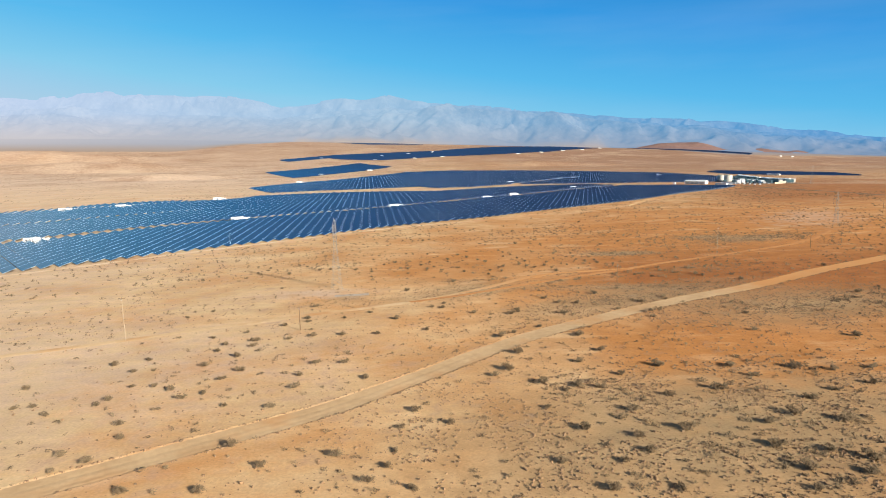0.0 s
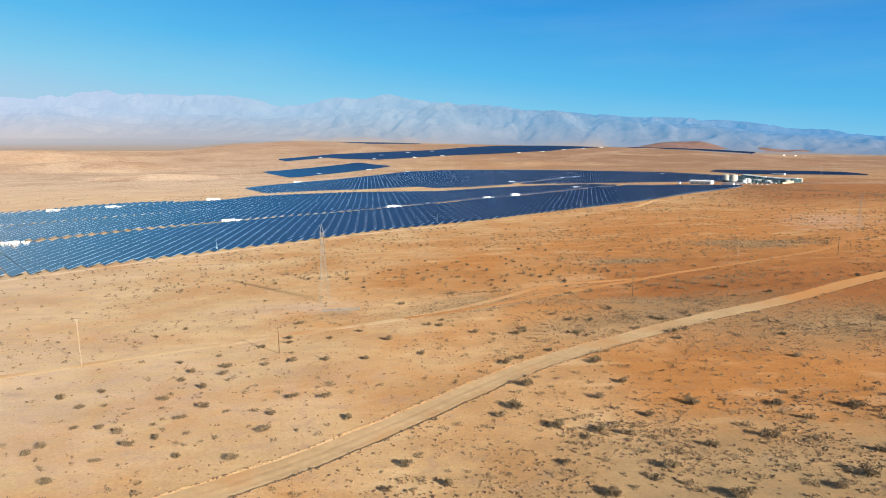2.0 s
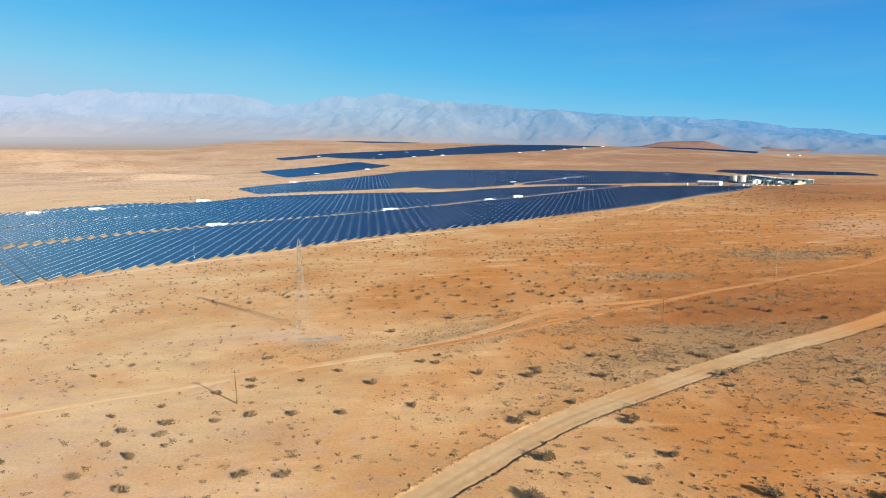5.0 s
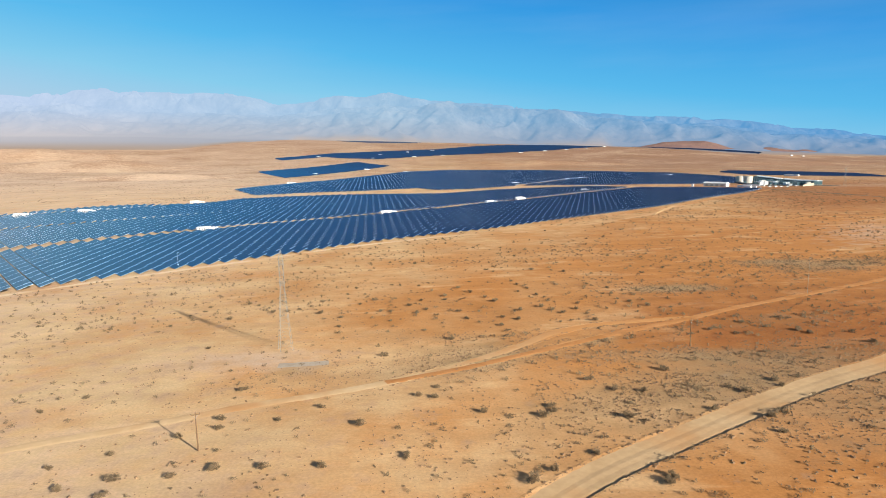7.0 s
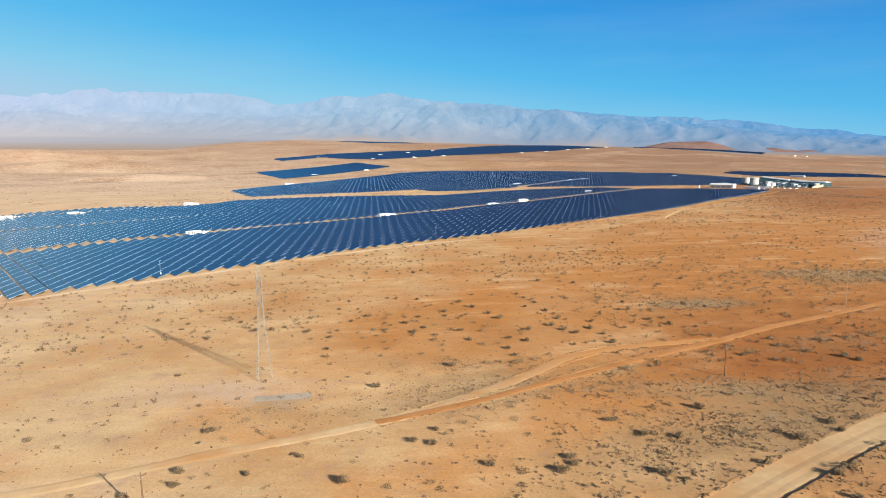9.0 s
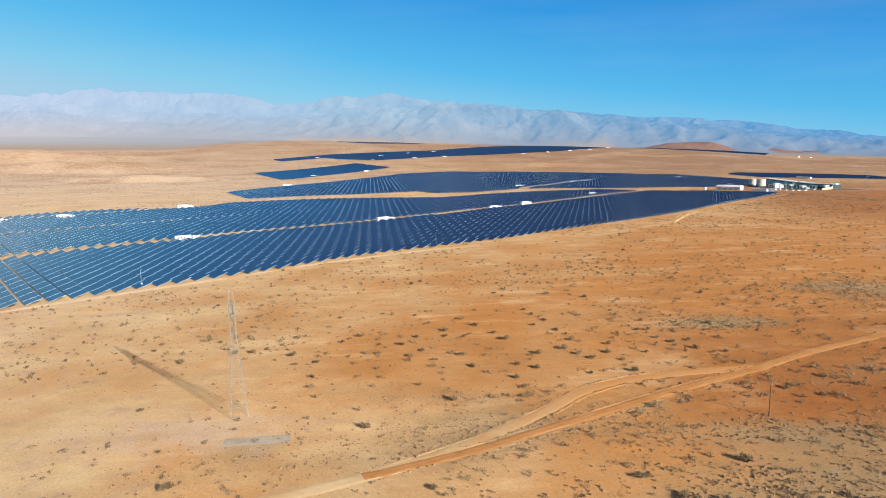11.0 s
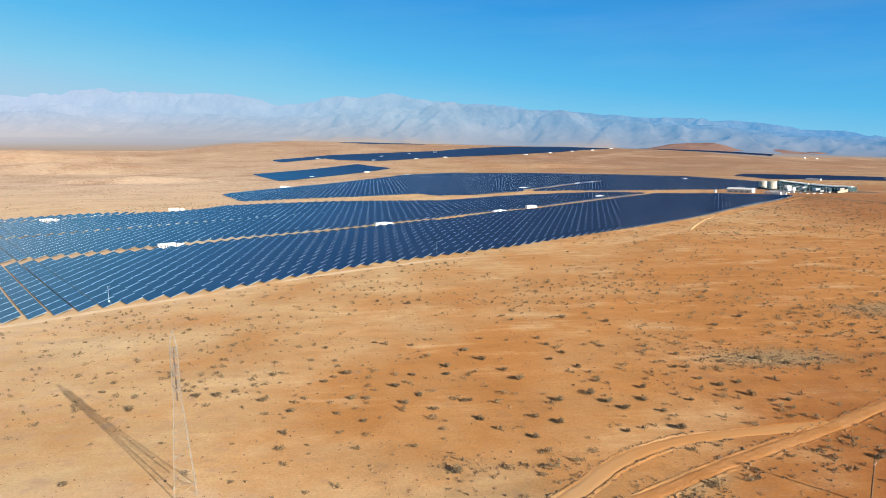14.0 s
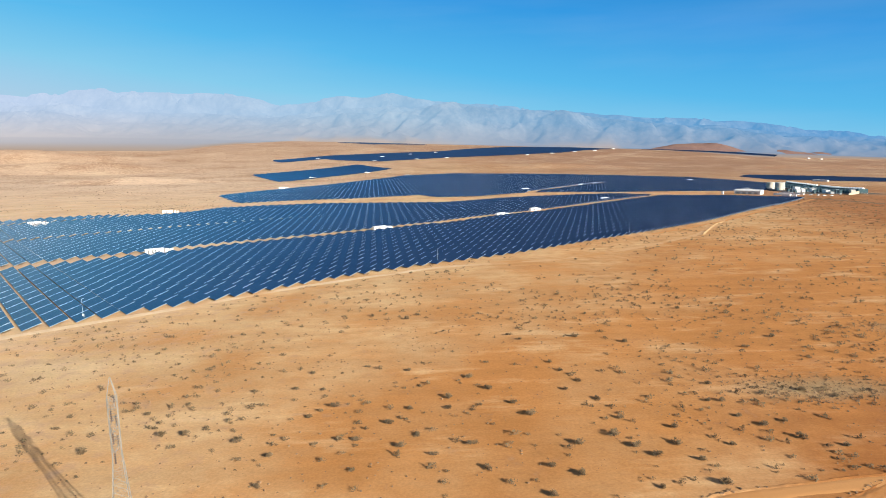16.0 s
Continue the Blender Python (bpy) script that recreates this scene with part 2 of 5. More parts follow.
    tone = n.new("ShaderNodeMapRange")
    tone.inputs["From Min"].default_value, tone.inputs["From Max"].default_value = 0.3, 0.7
    tone.inputs["To Min"].default_value, tone.inputs["To Max"].default_value = 0.85, 1.1
    link(mat, fine, tone.inputs["Value"])
    mul = n.new("ShaderNodeVectorMath")
    mul.operation = "SCALE"
    streak = n.new("ShaderNodeMapRange")
    streak.inputs["From Min"].default_value, streak.inputs["From Max"].default_value = 0.38, 0.62
    streak.inputs["To Min"].default_value, streak.inputs["To Max"].default_value = 0.87, 1.1
    link(mat, math_node("ADD", math_node("MULTIPLY", wash.outputs["Fac"], 0.6), math_node("MULTIPLY", noise_tex(0.035, 9.0, 0.68), 0.4)), streak.inputs["Value"])
    link(mat, sand, mul.inputs[0])
    link(mat, math_node("MULTIPLY", tone.outputs[0], streak.outputs[0]), mul.inputs["Scale"])
    link(mat, mul.outputs[0], b.inputs["Base Color"])
    bp = n.new("ShaderNodeBump")
    bp.inputs["Strength"].default_value, bp.inputs["Distance"].default_value = 0.32, 0.13
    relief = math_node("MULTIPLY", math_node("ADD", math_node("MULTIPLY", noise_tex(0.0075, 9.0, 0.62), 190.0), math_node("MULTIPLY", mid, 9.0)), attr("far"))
    link(mat, math_node("ADD", math_node("ADD", noise_tex(0.9, 9.0, 0.65), math_node("MULTIPLY", mid, 1.5)), relief), bp.inputs["Height"])
    link(mat, bp.outputs["Normal"], b.inputs["Normal"])
    return mat


PALE_SAND, MID_SAND, ORANGE_SAND = (0.645, 0.463, 0.262), (0.575, 0.36, 0.168), (0.485, 0.218, 0.07)
RUSSET, DEEP_SAND, DUST = (0.25, 0.13, 0.07), (0.31, 0.116, 0.036), (0.56, 0.42, 0.29)
GRAVEL, CLAY_AND_HAZE, FAR_PLAIN = (0.355, 0.245, 0.13), (0.60, 0.455, 0.345), (0.275, 0.165, 0.108)
MAT["soil"] = ground_material()
MAT["orange_track"] = noisy("packed_orange_dirt", (0.42, 0.185, 0.06), (0.51, 0.25, 0.10), 0.12, 0.95, bump=0.12, bump_scale=1.2, spec=0.1)


def track_material(name, dark, light, rusty):
    """Beaten pale dirt with long wheel-worn streaks, rusty where the soil turns orange."""
    mat = noisy(name, dark, light, 0.09, 0.95, bump=0.03, bump_scale=1.6, spec=0.1)
    n = mat.node_tree.nodes
    b = n["Principled BSDF"]
    pale = b.inputs["Base Color"].links[0].from_socket
    at, tex, add, mix = n.new("ShaderNodeAttribute"), n.new("ShaderNodeTexNoise"), n.new("ShaderNodeMath"), n.new("ShaderNodeMix")
    at.attribute_name, mix.data_type = "rust", "RGBA"
    tex.inputs["Scale"].default_value, tex.inputs["Detail"].default_value = 0.05, 7.0
    link(mat, n.new("ShaderNodeTexCoord").outputs["Object"], tex.inputs["Vector"])
    rng = n.new("ShaderNodeMapRange")
    for key, v in (("From Min", 0.5), ("From Max", 0.68), ("To Min", 0.0), ("To Max", 0.75)):
        rng.inputs[key].default_value = v
    link(mat, tex.outputs["Fac"], rng.inputs["Value"])
    add.operation, add.use_clamp = "ADD", True
    link(mat, at.outputs["Fac"], add.inputs[0])
    link(mat, rng.outputs[0], add.inputs[1])
    link(mat, add.outputs[0], mix.inputs["Factor"])
    link(mat, pale, mix.inputs[6])
    mix.inputs[7].default_value = (*rusty, 1)
    link(mat, mix.outputs[2], b.inputs["Base Color"])
    return mat


MAT["track"] = track_material("packed_dirt", (0.41, 0.275, 0.148), (0.53, 0.37, 0.21), (0.47, 0.235, 0.09))
MAT["side_track"] = track_material("packed_sand", (0.55, 0.375, 0.205), (0.65, 0.465, 0.27), (0.52, 0.255, 0.095))
MAT["edge_track"] = track_material("pale_graded_earth", (0.62, 0.46, 0.29), (0.72, 0.56, 0.375), (0.52, 0.275, 0.11))
MAT["spoil"] = noisy("pale_dug_earth", (0.42, 0.27, 0.14), (0.54, 0.37, 0.2), 0.4, 0.95, bump=0.2, bump_scale=2.0, spec=0.1)


def glass_material():
    """Dark blue crystalline cells under glass, a little different from table to table."""
    mat = material("solar_glass", (0.008, 0.02, 0.04), 0.2, 0.0, 0.85)
    n = mat.node_tree.nodes
    b = n["Principled BSDF"]
    info, isl = n.new("ShaderNodeObjectInfo"), n.new("ShaderNodeNewGeometry")
    add = n.new("ShaderNodeMath")
    add.operation = "ADD"
    link(mat, info.outputs["Random"], add.inputs[0])
    link(mat, isl.outputs["Random Per Island"], add.inputs[1])
    fr = n.new("ShaderNodeMath")
    fr.operation = "FRACT"
    link(mat, add.outputs[0], fr.inputs[0])
    ramp = n.new("ShaderNodeValToRGB")
    ramp.color_ramp.elements[0].color, ramp.color_ramp.elements[1].color = (0.009, 0.018, 0.046, 1), (0.016, 0.030, 0.070, 1)
    link(mat, fr.outputs[0], ramp.inputs["Fac"])
    link(mat, ramp.outputs["Color"], b.inputs["Base Color"])
    b.inputs["Specular Tint"].default_value = (0.86, 0.88, 1.0, 1)
    return mat


MAT["glass"] = glass_material()
MAT["rail"] = noisy("anodised_aluminium", (0.42, 0.52, 0.64), (0.52, 0.62, 0.74), 0.6, 0.5, 0.35, spec=0.5)
MAT["galv"] = noisy("galvanised_steel", (0.50, 0.52, 0.52), (0.70, 0.71, 0.70), 0.9, 0.5, 0.3, spec=0.5)
MAT["white"] = noisy("white_painted_steel", (0.60, 0.62, 0.64), (0.73, 0.75, 0.76), 0.35, 0.5, spec=0.4)
MAT["grey"] = noisy("grey_painted_steel", (0.30, 0.32, 0.33), (0.42, 0.44, 0.45), 0.5, 0.55, spec=0.4)
MAT["dark"] = noisy("dark_louvre", (0.05, 0.055, 0.06), (0.1, 0.105, 0.11), 0.8, 0.6)
MAT["teal"] = noisy("teal_painted_steel", (0.03, 0.072, 0.09), (0.055, 0.115, 0.14), 0.5, 0.5, spec=0.4)
MAT["tank"] = noisy("cream_tank_paint", (0.44, 0.42, 0.37), (0.56, 0.54, 0.48), 0.25, 0.5, spec=0.4)
MAT["concrete"] = noisy("dusty_concrete", (0.34, 0.28, 0.22), (0.46, 0.39, 0.31), 0.4, 0.9, bump=0.02)
MAT["wood"] = noisy("weathered_pole_wood", (0.09, 0.055, 0.03), (0.2, 0.125, 0.07), 1.5, 0.85, bump=0.01)
MAT["pole_white"] = noisy("pale_concrete_pole", (0.30, 0.235, 0.165), (0.40, 0.32, 0.23), 0.8, 0.8)
MAT["ceramic"] = noisy("brown_ceramic", (0.05, 0.035, 0.03), (0.12, 0.08, 0.06), 2.0, 0.3, spec=0.6)
MAT["stone"] = noisy("desert_stone", (0.14, 0.09, 0.055), (0.30, 0.19, 0.105), 0.7, 0.95, bump=0.05)
MAT["twig"] = noisy("dry_grey_twigs", (0.17, 0.122, 0.075), (0.28, 0.205, 0.13), 1.3, 0.9)
MAT["leaf"] = noisy("dusty_dry_leaves", (0.105, 0.075, 0.042), (0.175, 0.127, 0.073), 1.3, 0.9)

# ---- ground ----


def steps(*spans):
    out = [spans[0][0]]
    for a, b, d in spans:
        out += list(np.linspace(a, b, max(1, int(round((b - a) / d))) + 1)[1:])
    return np.array(out)


def blob(x, y, cx, cy, rx, ry, turn=0.0):
    c, s = math.cos(radians(turn)), math.sin(radians(turn))
    dx, dy = x - cx, y - cy
    return np.exp(-(((dx * c + dy * s) / rx) ** 2 + ((dy * c - dx * s) / ry) ** 2))


def soils(x, y):
    """How orange, how gravelly and how wan the soil is at each place; far off, wan also holds painted haze."""
    orange = np.clip(0.43 + x / 260.0, 0.1, 0.97) * np.clip(1.24 - y / 780.0, 0.3, 1.0)
    for cx, cy, rx, ry, turn, k in ((75, 168, 55, 20, -18, 0.5), (95, 285, 90, 14, 35, 0.35), (30, 330, 120, 70, 20, 0.2), (-110, 225, 45, 8, -10, 0.3), (-65, 101, 40, 3, 30, 0.3), (180, 470, 180, 90, 30, 0.2), (60, 150, 25, 8, -30, 0.25)):
        orange = orange + k * blob(x, y, cx, cy, rx, ry, turn)
    warm = np.clip((x + 140.0 + 90.0 * np.clip((y - 320.0) / 80.0, 0, 1)) / 80.0, 0, 1) * np.clip((70.0 - x) / 60.0, 0.3, 1) * np.clip((y - 240.0) / 80.0, 0, 1) * np.clip((900.0 - y) / 300.0, 0, 1)
    orange = orange + 0.2 * warm + 0.10 * np.clip((x - 40.0) / 120.0, 0, 1)
    orange = orange - 0.16 * np.clip((275.0 - y) / 80.0, 0, 1) * np.clip((x + 20.0) / 60.0, 0, 1)
    gravel = 0.0 * x
    for cx, cy, rx, ry, turn, k in ((128, 212, 50, 24, 10, 0.95), (92, 336, 20, 9, 0, 0.8), (-40, 253, 9, 5, 15, 0.9), (5, 276, 22, 5, -10, 0.5), (70, 232, 60, 19, 22, 0.8), (30, 105, 48, 34, -15, 0.62), (95, 135, 55, 22, -10, 0.45), (70, 115, 50, 30, -10, 0.65), (182, 372, 34, 14, 15, 0.9), (-5, 252, 60, 10, 15, 0.3), (110, 285, 26, 9, 10, 0.4), (12, 254, 20, 7, 20, 0.85), (48, 268, 8, 4, 30, 0.7), (160, 385, 20, 9, 0, 0.9), (62, 252, 26, 7, -5, 0.6), (4, 266, 20, 6, 0, 0.55), (97, 335, 16, 6, 0, 0.5)):
        gravel = gravel + k * blob(x, y, cx, cy, rx, ry, turn)
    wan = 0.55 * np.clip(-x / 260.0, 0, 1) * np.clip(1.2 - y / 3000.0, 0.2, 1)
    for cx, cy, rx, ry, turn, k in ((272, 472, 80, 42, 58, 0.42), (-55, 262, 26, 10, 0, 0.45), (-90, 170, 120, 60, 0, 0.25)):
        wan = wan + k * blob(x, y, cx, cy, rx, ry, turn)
    # distance haze put into the soil colour: paler and pinker far out and left
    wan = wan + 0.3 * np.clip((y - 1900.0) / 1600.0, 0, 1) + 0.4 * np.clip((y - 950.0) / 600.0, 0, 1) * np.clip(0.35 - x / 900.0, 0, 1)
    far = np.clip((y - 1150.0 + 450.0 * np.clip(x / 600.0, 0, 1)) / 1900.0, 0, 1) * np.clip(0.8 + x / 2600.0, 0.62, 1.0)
    deep = np.clip((x - 22.0 - 0.06 * y) / 50.0, 0, 0.9) * np.clip((y - 150.0) / 100.0, 0.25, 1) * np.clip((400.0 - y) / 130.0, 0.15, 1) * np.clip((2000.0 - y) / 800.0, 0, 1)
    deep = np.maximum(deep, 0.85 * np.clip((x - 0.3 * y - 30.0) / 120.0, 0, 1) * np.clip((y - 520.0) / 160.0, 0, 1) * np.clip((1500.0 - y) / 300.0, 0, 1))
    plain = np.clip((y - 850.0 + 0.3 * x) / 500.0, 0, 1)
    return np.clip(orange, 0, 1), np.clip(gravel, 0, 1), np.clip(wan, 0, 1), far, deep, plain


def soil_values(me, verts):
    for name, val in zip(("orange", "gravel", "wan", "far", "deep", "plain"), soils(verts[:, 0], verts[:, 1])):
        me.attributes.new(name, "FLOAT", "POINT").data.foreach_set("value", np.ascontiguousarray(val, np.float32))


MAIN_LINE = [tuple(p) for p in smooth_line(MAIN_TRACK, 6.0)]


def build_ground():
    xs = steps((-7000, -2400, 230), (-2400, -800, 50), (-800, -270, 12), (-270, 270, 2.2), (270, 800, 12), (800, 2400, 50), (2400, 7000, 230))
    ys = steps((-1500, 0, 100), (0, 60, 8), (60, 480, 2.2), (480, 1300, 9), (1300, 2600, 20), (2600, 5600, 40))
    gx, gy = np.meshgrid(xs, ys)
    gz = terrain(gx, gy)
    nx, ny = len(xs), len(ys)
    verts = np.stack([gx.ravel(), gy.ravel(), gz.ravel()], 1)
    i = (np.arange(ny - 1)[:, None] * nx + np.arange(nx - 1)[None, :]).ravel()
    faces = np.stack([i, i + 1, i + nx + 1, i + nx], 1)
    mid = verts[faces].mean(1)
    faces = faces[(near_line(MAIN_LINE, mid[:, 0], mid[:, 1]) > 5.2) | (mid[:, 1] > 400)]
    me = mesh_from("ground", verts, faces, [MAT["soil"]], smooth=True)
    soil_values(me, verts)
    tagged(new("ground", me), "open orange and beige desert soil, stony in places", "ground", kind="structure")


build_ground()


def ribbon(name, line, half, mat, label, lift=0.07, ragged=0.5, cells=6, step=1.2, seed=1, crown=0.0, rust=0.95):
    """A beaten track laid over the ground, with uneven borders."""
    p = smooth_line(line, step)
    d = np.gradient(p, axis=0)
    d /= np.linalg.norm(d, axis=1)[:, None]
    nrm = np.stack([-d[:, 1], d[:, 0]], 1)
    k = np.arange(len(p))
    rows = []
    for j in range(cells + 1):
        s = 2.0 * j / cells - 1.0
        wob = np.array([noise.noise((i * step * 0.11, seed * 7.7 + math.copysign(3, s), 0)) + 0.6 * noise.noise((i * step * 0.5, seed * 3.1 + math.copysign(9, s), 0)) for i in k])
        w = s * (half + ragged * wob * abs(s))
        q = p + nrm * w[:, None]
        z = terrain(q[:, 0], q[:, 1]) + (lift if abs(s) < 0.99 else -0.05) + crown * (1 - s * s)
        rows.append(np.stack([q[:, 0], q[:, 1], z], 1))
    verts = np.stack(rows, 1).reshape(-1, 3)
    m = cells + 1
    i = (np.arange(len(p) - 1)[:, None] * m + np.arange(cells)[None, :]).ravel()
    faces = np.stack([i, i + 1, i + m + 1, i + m], 1)
    faces = faces[:, ::-1]
    me = mesh_from(name, verts, faces, [mat], smooth=True)
    me.attributes.new("rust", "FLOAT", "POINT").data.foreach_set("value", np.clip((verts[:, 0] + 8.0) / 50.0, 0.0, rust).astype(np.float32))
    return tagged(new(name, me), label, "dirt track", kind="structure")


def berm(name, line, offset, width, height, label, seed=1, gaps=0.0, mat="soil"):
    """A low broken ridge of pushed-up earth along a track, steep towards the sun's far side."""
    p = smooth_line(line, 0.6)
    d = np.gradient(p, axis=0)
    d /= np.linalg.norm(d, axis=1)[:, None]
    nrm = np.stack([-d[:, 1], d[:, 0]], 1)
    verts, faces = [], []
    for i in range(len(p)):
        w = offset + 0.45 * noise.noise((i * 0.07, seed * 5.3, 1)) + 0.25 * noise.noise((i * 0.35, seed * 2.3, 4))
        h = height * max(0.0, 0.7 + 1.0 * noise.noise((i * 0.31, seed * 9.1, 2)) + 0.7 * noise.noise((i * 0.045, seed * 4.7, 7)) - gaps)
        for s, hh in ((-5.5, -0.12), (-2.4, 0.4), (-0.1, 0.95), (0.25, 0.85), (0.7, -0.12)):
            q = p[i] + nrm[i] * (w + s * width * (0.7 + 0.5 * abs(noise.noise((i * 0.3, s, seed)))))
            verts.append((q[0], q[1], float(terrain(q[0], q[1])) + (h * hh if hh > 0 else hh)))
    for i in range(len(p) - 1):
        for j in range(4):
            a = i * 5 + j
            faces.append((a, a + 5, a + 6, a + 1))
    me = mesh_from(name, verts, faces, [MAT[mat]])
    soil_values(me, np.array(verts))
    return tagged(new(name, me), label, "earth ridge", kind="structure")


def sunken_road():
    """The wide dirt road lies a little below the desert, between a cut bank and a thrown-up ridge."""
    p = smooth_line(MAIN_TRACK, 0.7)
    d = np.gradient(p, axis=0)
    d /= np.linalg.norm(d, axis=1)[:, None]
    nrm = np.stack([-d[:, 1], d[:, 0]], 1)

    def strip(name, mat, columns, label, category):
        rows = []
        for off, z, wob, rough in columns:
            q, zz = [], []
            for i in range(len(p)):
                a = noise.noise((i * 0.06, math.copysign(4.0, off), 1.0)) + 0.5 * noise.noise((i * 0.33, math.copysign(7.0, off), 2.0))
                b = 0.6 * noise.noise((i * 0.25, off * 0.2, 5.0)) + 0.6 * noise.noise((i * 0.8, off * 0.2, 6.0))
                w = off + wob * a
                q.append((p[i, 0] + nrm[i, 0] * w, p[i, 1] + nrm[i, 1] * w))
                zz.append(z + rough * b)
            q = np.array(q)
            rows.append(np.stack([q[:, 0], q[:, 1], terrain(q[:, 0], q[:, 1]) + np.array(zz)], 1))
        m = len(columns)
        verts = np.stack(rows, 1).reshape(-1, 3)
        i = (np.arange(len(p) - 1)[:, None] * m + np.arange(m - 1)[None, :]).ravel()
        faces = np.stack([i, i + m, i + m + 1, i + 1], 1)
        me = mesh_from(name, verts, faces, [mat], smooth=False)
        soil_values(me, verts)
        me.attributes.new("rust", "FLOAT", "POINT").data.foreach_set("value", np.clip((verts[:, 0] - 100.0) / 45.0, 0.0, 0.9).astype(np.float32))
        return tagged(new(name, me), label, category, kind="structure")

    strip("road_bank", MAT["soil"], ((-9.0, -0.04, 0.0, 0.0), (-7.6, 0.012, 0.3, 0.0), (-5.6, 0.015, 0.4, 0.012), (-4.3, 0.03, 0.5, 0.07), (-3.9, 0.03, 0.5, 0.14), (-3.6, -0.24, 0.6, 0.1)), "cut earth bank beside the dirt road", "earth bank")
    strip("road", MAT["track"], ((-3.75, -0.33, 0.6, 0.0), (-2.4, -0.24, 0.2, 0.03), (-1.2, -0.25, 0.0, 0.03), (0.0, -0.18, 0.0, 0.02), (1.2, -0.19, 0.0, 0.03), (2.4, -0.11, 0.2, 0.03), (3.8, -0.05, 0.5, 0.0)), "wide pale dirt road worn into the desert", "dirt road")
    strip("road_bank", MAT["soil"], ((3.6, -0.09, 0.5, 0.0), (4.1, 0.0, 0.5, 0.04), (4.6, 0.06, 0.5, 0.16), (4.95, 0.02, 0.5, 0.03), (6.0, 0.015, 0.4, 0.01), (7.6, 0.012, 0.3, 0.0), (9.0, -0.04, 0.0, 0.0)), "low ridge of earth beside the dirt road", "earth bank")


sunken_road()
for line, off, seed, high in ((SIDE_TRACK[7:], 2.3, 21, 0.15), (SIDE_TRACK[8:13], -2.1, 22, 0.12), (POLE_TRACK[1:12], 2.1, 23, 0.14), (POLE_TRACK[1:8], -1.9, 24, 0.12)):
    berm("track_edge", line, off, 0.24, high, "low ridge of orange earth beside the track", seed, 0.15, "soil")
ribbon("side_road", SIDE_TRACK, 2.1, MAT["side_track"], "narrow pale sandy track turning orange", seed=4, ragged=0.6)
ribbon("pole_road", POLE_TRACK, 1.9, MAT["orange_track"], "narrow orange sandy track beside the poles", lift=0.1, seed=5, ragged=0.6)
ribbon("field_edge_road", EDGE_TRACK, 3.0, MAT["edge_track"], "pale perimeter track along the solar field", lift=0.08, seed=6, ragged=1.0, step=3.0, rust=0.7)
ribbon("field_edge_road", RIM_TRACK, 2.6, MAT["side_track"], "sandy perimeter track along the solar field", lift=0.08, seed=7, ragged=1.0, step=4.0)

ribbon("ash_patch", [(-46, 255.6), (-39, 256.6), (-32, 257.6)], 2.4, MAT["concrete"], "flat patch of grey ash on the sand", lift=0.05, seed=9, ragged=1.4)

# ---- distant mountains ----


def mountain_material():
    """Bare rock far off; the glow of bright dusty air is painted over it as emission."""
    mat = noisy("hazy_far_rock", (0.05, 0.05, 0.05), (0.27, 0.25, 0.225), 0.005, 0.95, spec=0.0)
    n = mat.node_tree.nodes
    b = n["Principled BSDF"]
    geo = n.new("ShaderNodeNewGeometry")
    sep = n.new("ShaderNodeSeparateXYZ")
    link(mat, geo.outputs["Position"], sep.inputs[0])

    def ramp_of(lo, hi, source, stops):
        rng = n.new("ShaderNodeMapRange")
        rng.inputs["From Min"].default_value, rng.inputs["From Max"].default_value = lo, hi
        link(mat, source, rng.inputs["Value"])
        ramp = n.new("ShaderNodeValToRGB")
        while len(ramp.color_ramp.elements) < len(stops):
            ramp.color_ramp.elements.new(0.5)
        for el, (at, c) in zip(ramp.color_ramp.elements, stops):
            el.position, el.color = at, (*c, 1)
        link(mat, rng.outputs[0], ramp.inputs["Fac"])
        return ramp.outputs["Color"]

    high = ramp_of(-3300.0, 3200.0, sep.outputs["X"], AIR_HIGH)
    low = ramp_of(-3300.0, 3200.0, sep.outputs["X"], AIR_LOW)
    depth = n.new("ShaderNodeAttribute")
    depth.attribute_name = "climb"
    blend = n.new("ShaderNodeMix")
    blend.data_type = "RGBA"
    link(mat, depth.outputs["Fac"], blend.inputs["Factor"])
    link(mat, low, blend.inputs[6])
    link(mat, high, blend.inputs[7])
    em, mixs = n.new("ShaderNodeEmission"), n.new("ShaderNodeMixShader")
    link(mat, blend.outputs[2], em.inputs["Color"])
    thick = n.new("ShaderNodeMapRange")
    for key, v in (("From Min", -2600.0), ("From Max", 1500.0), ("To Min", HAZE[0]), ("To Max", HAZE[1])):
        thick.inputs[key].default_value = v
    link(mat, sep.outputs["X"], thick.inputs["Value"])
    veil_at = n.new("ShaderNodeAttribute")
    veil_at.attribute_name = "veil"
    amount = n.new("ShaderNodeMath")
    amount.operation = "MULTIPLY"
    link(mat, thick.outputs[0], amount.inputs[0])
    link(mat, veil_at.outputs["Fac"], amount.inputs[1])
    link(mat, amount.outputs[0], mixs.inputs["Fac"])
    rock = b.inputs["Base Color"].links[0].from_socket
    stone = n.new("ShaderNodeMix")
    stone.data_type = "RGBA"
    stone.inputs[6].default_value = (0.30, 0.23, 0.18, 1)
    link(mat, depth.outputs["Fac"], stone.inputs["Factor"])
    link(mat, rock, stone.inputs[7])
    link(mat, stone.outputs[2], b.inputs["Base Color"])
    link(mat, b.outputs[0], mixs.inputs[1])
    link(mat, em.outputs[0], mixs.inputs[2])
    link(mat, mixs.outputs[0], n["Material Output"].inputs["Surface"])
    return mat


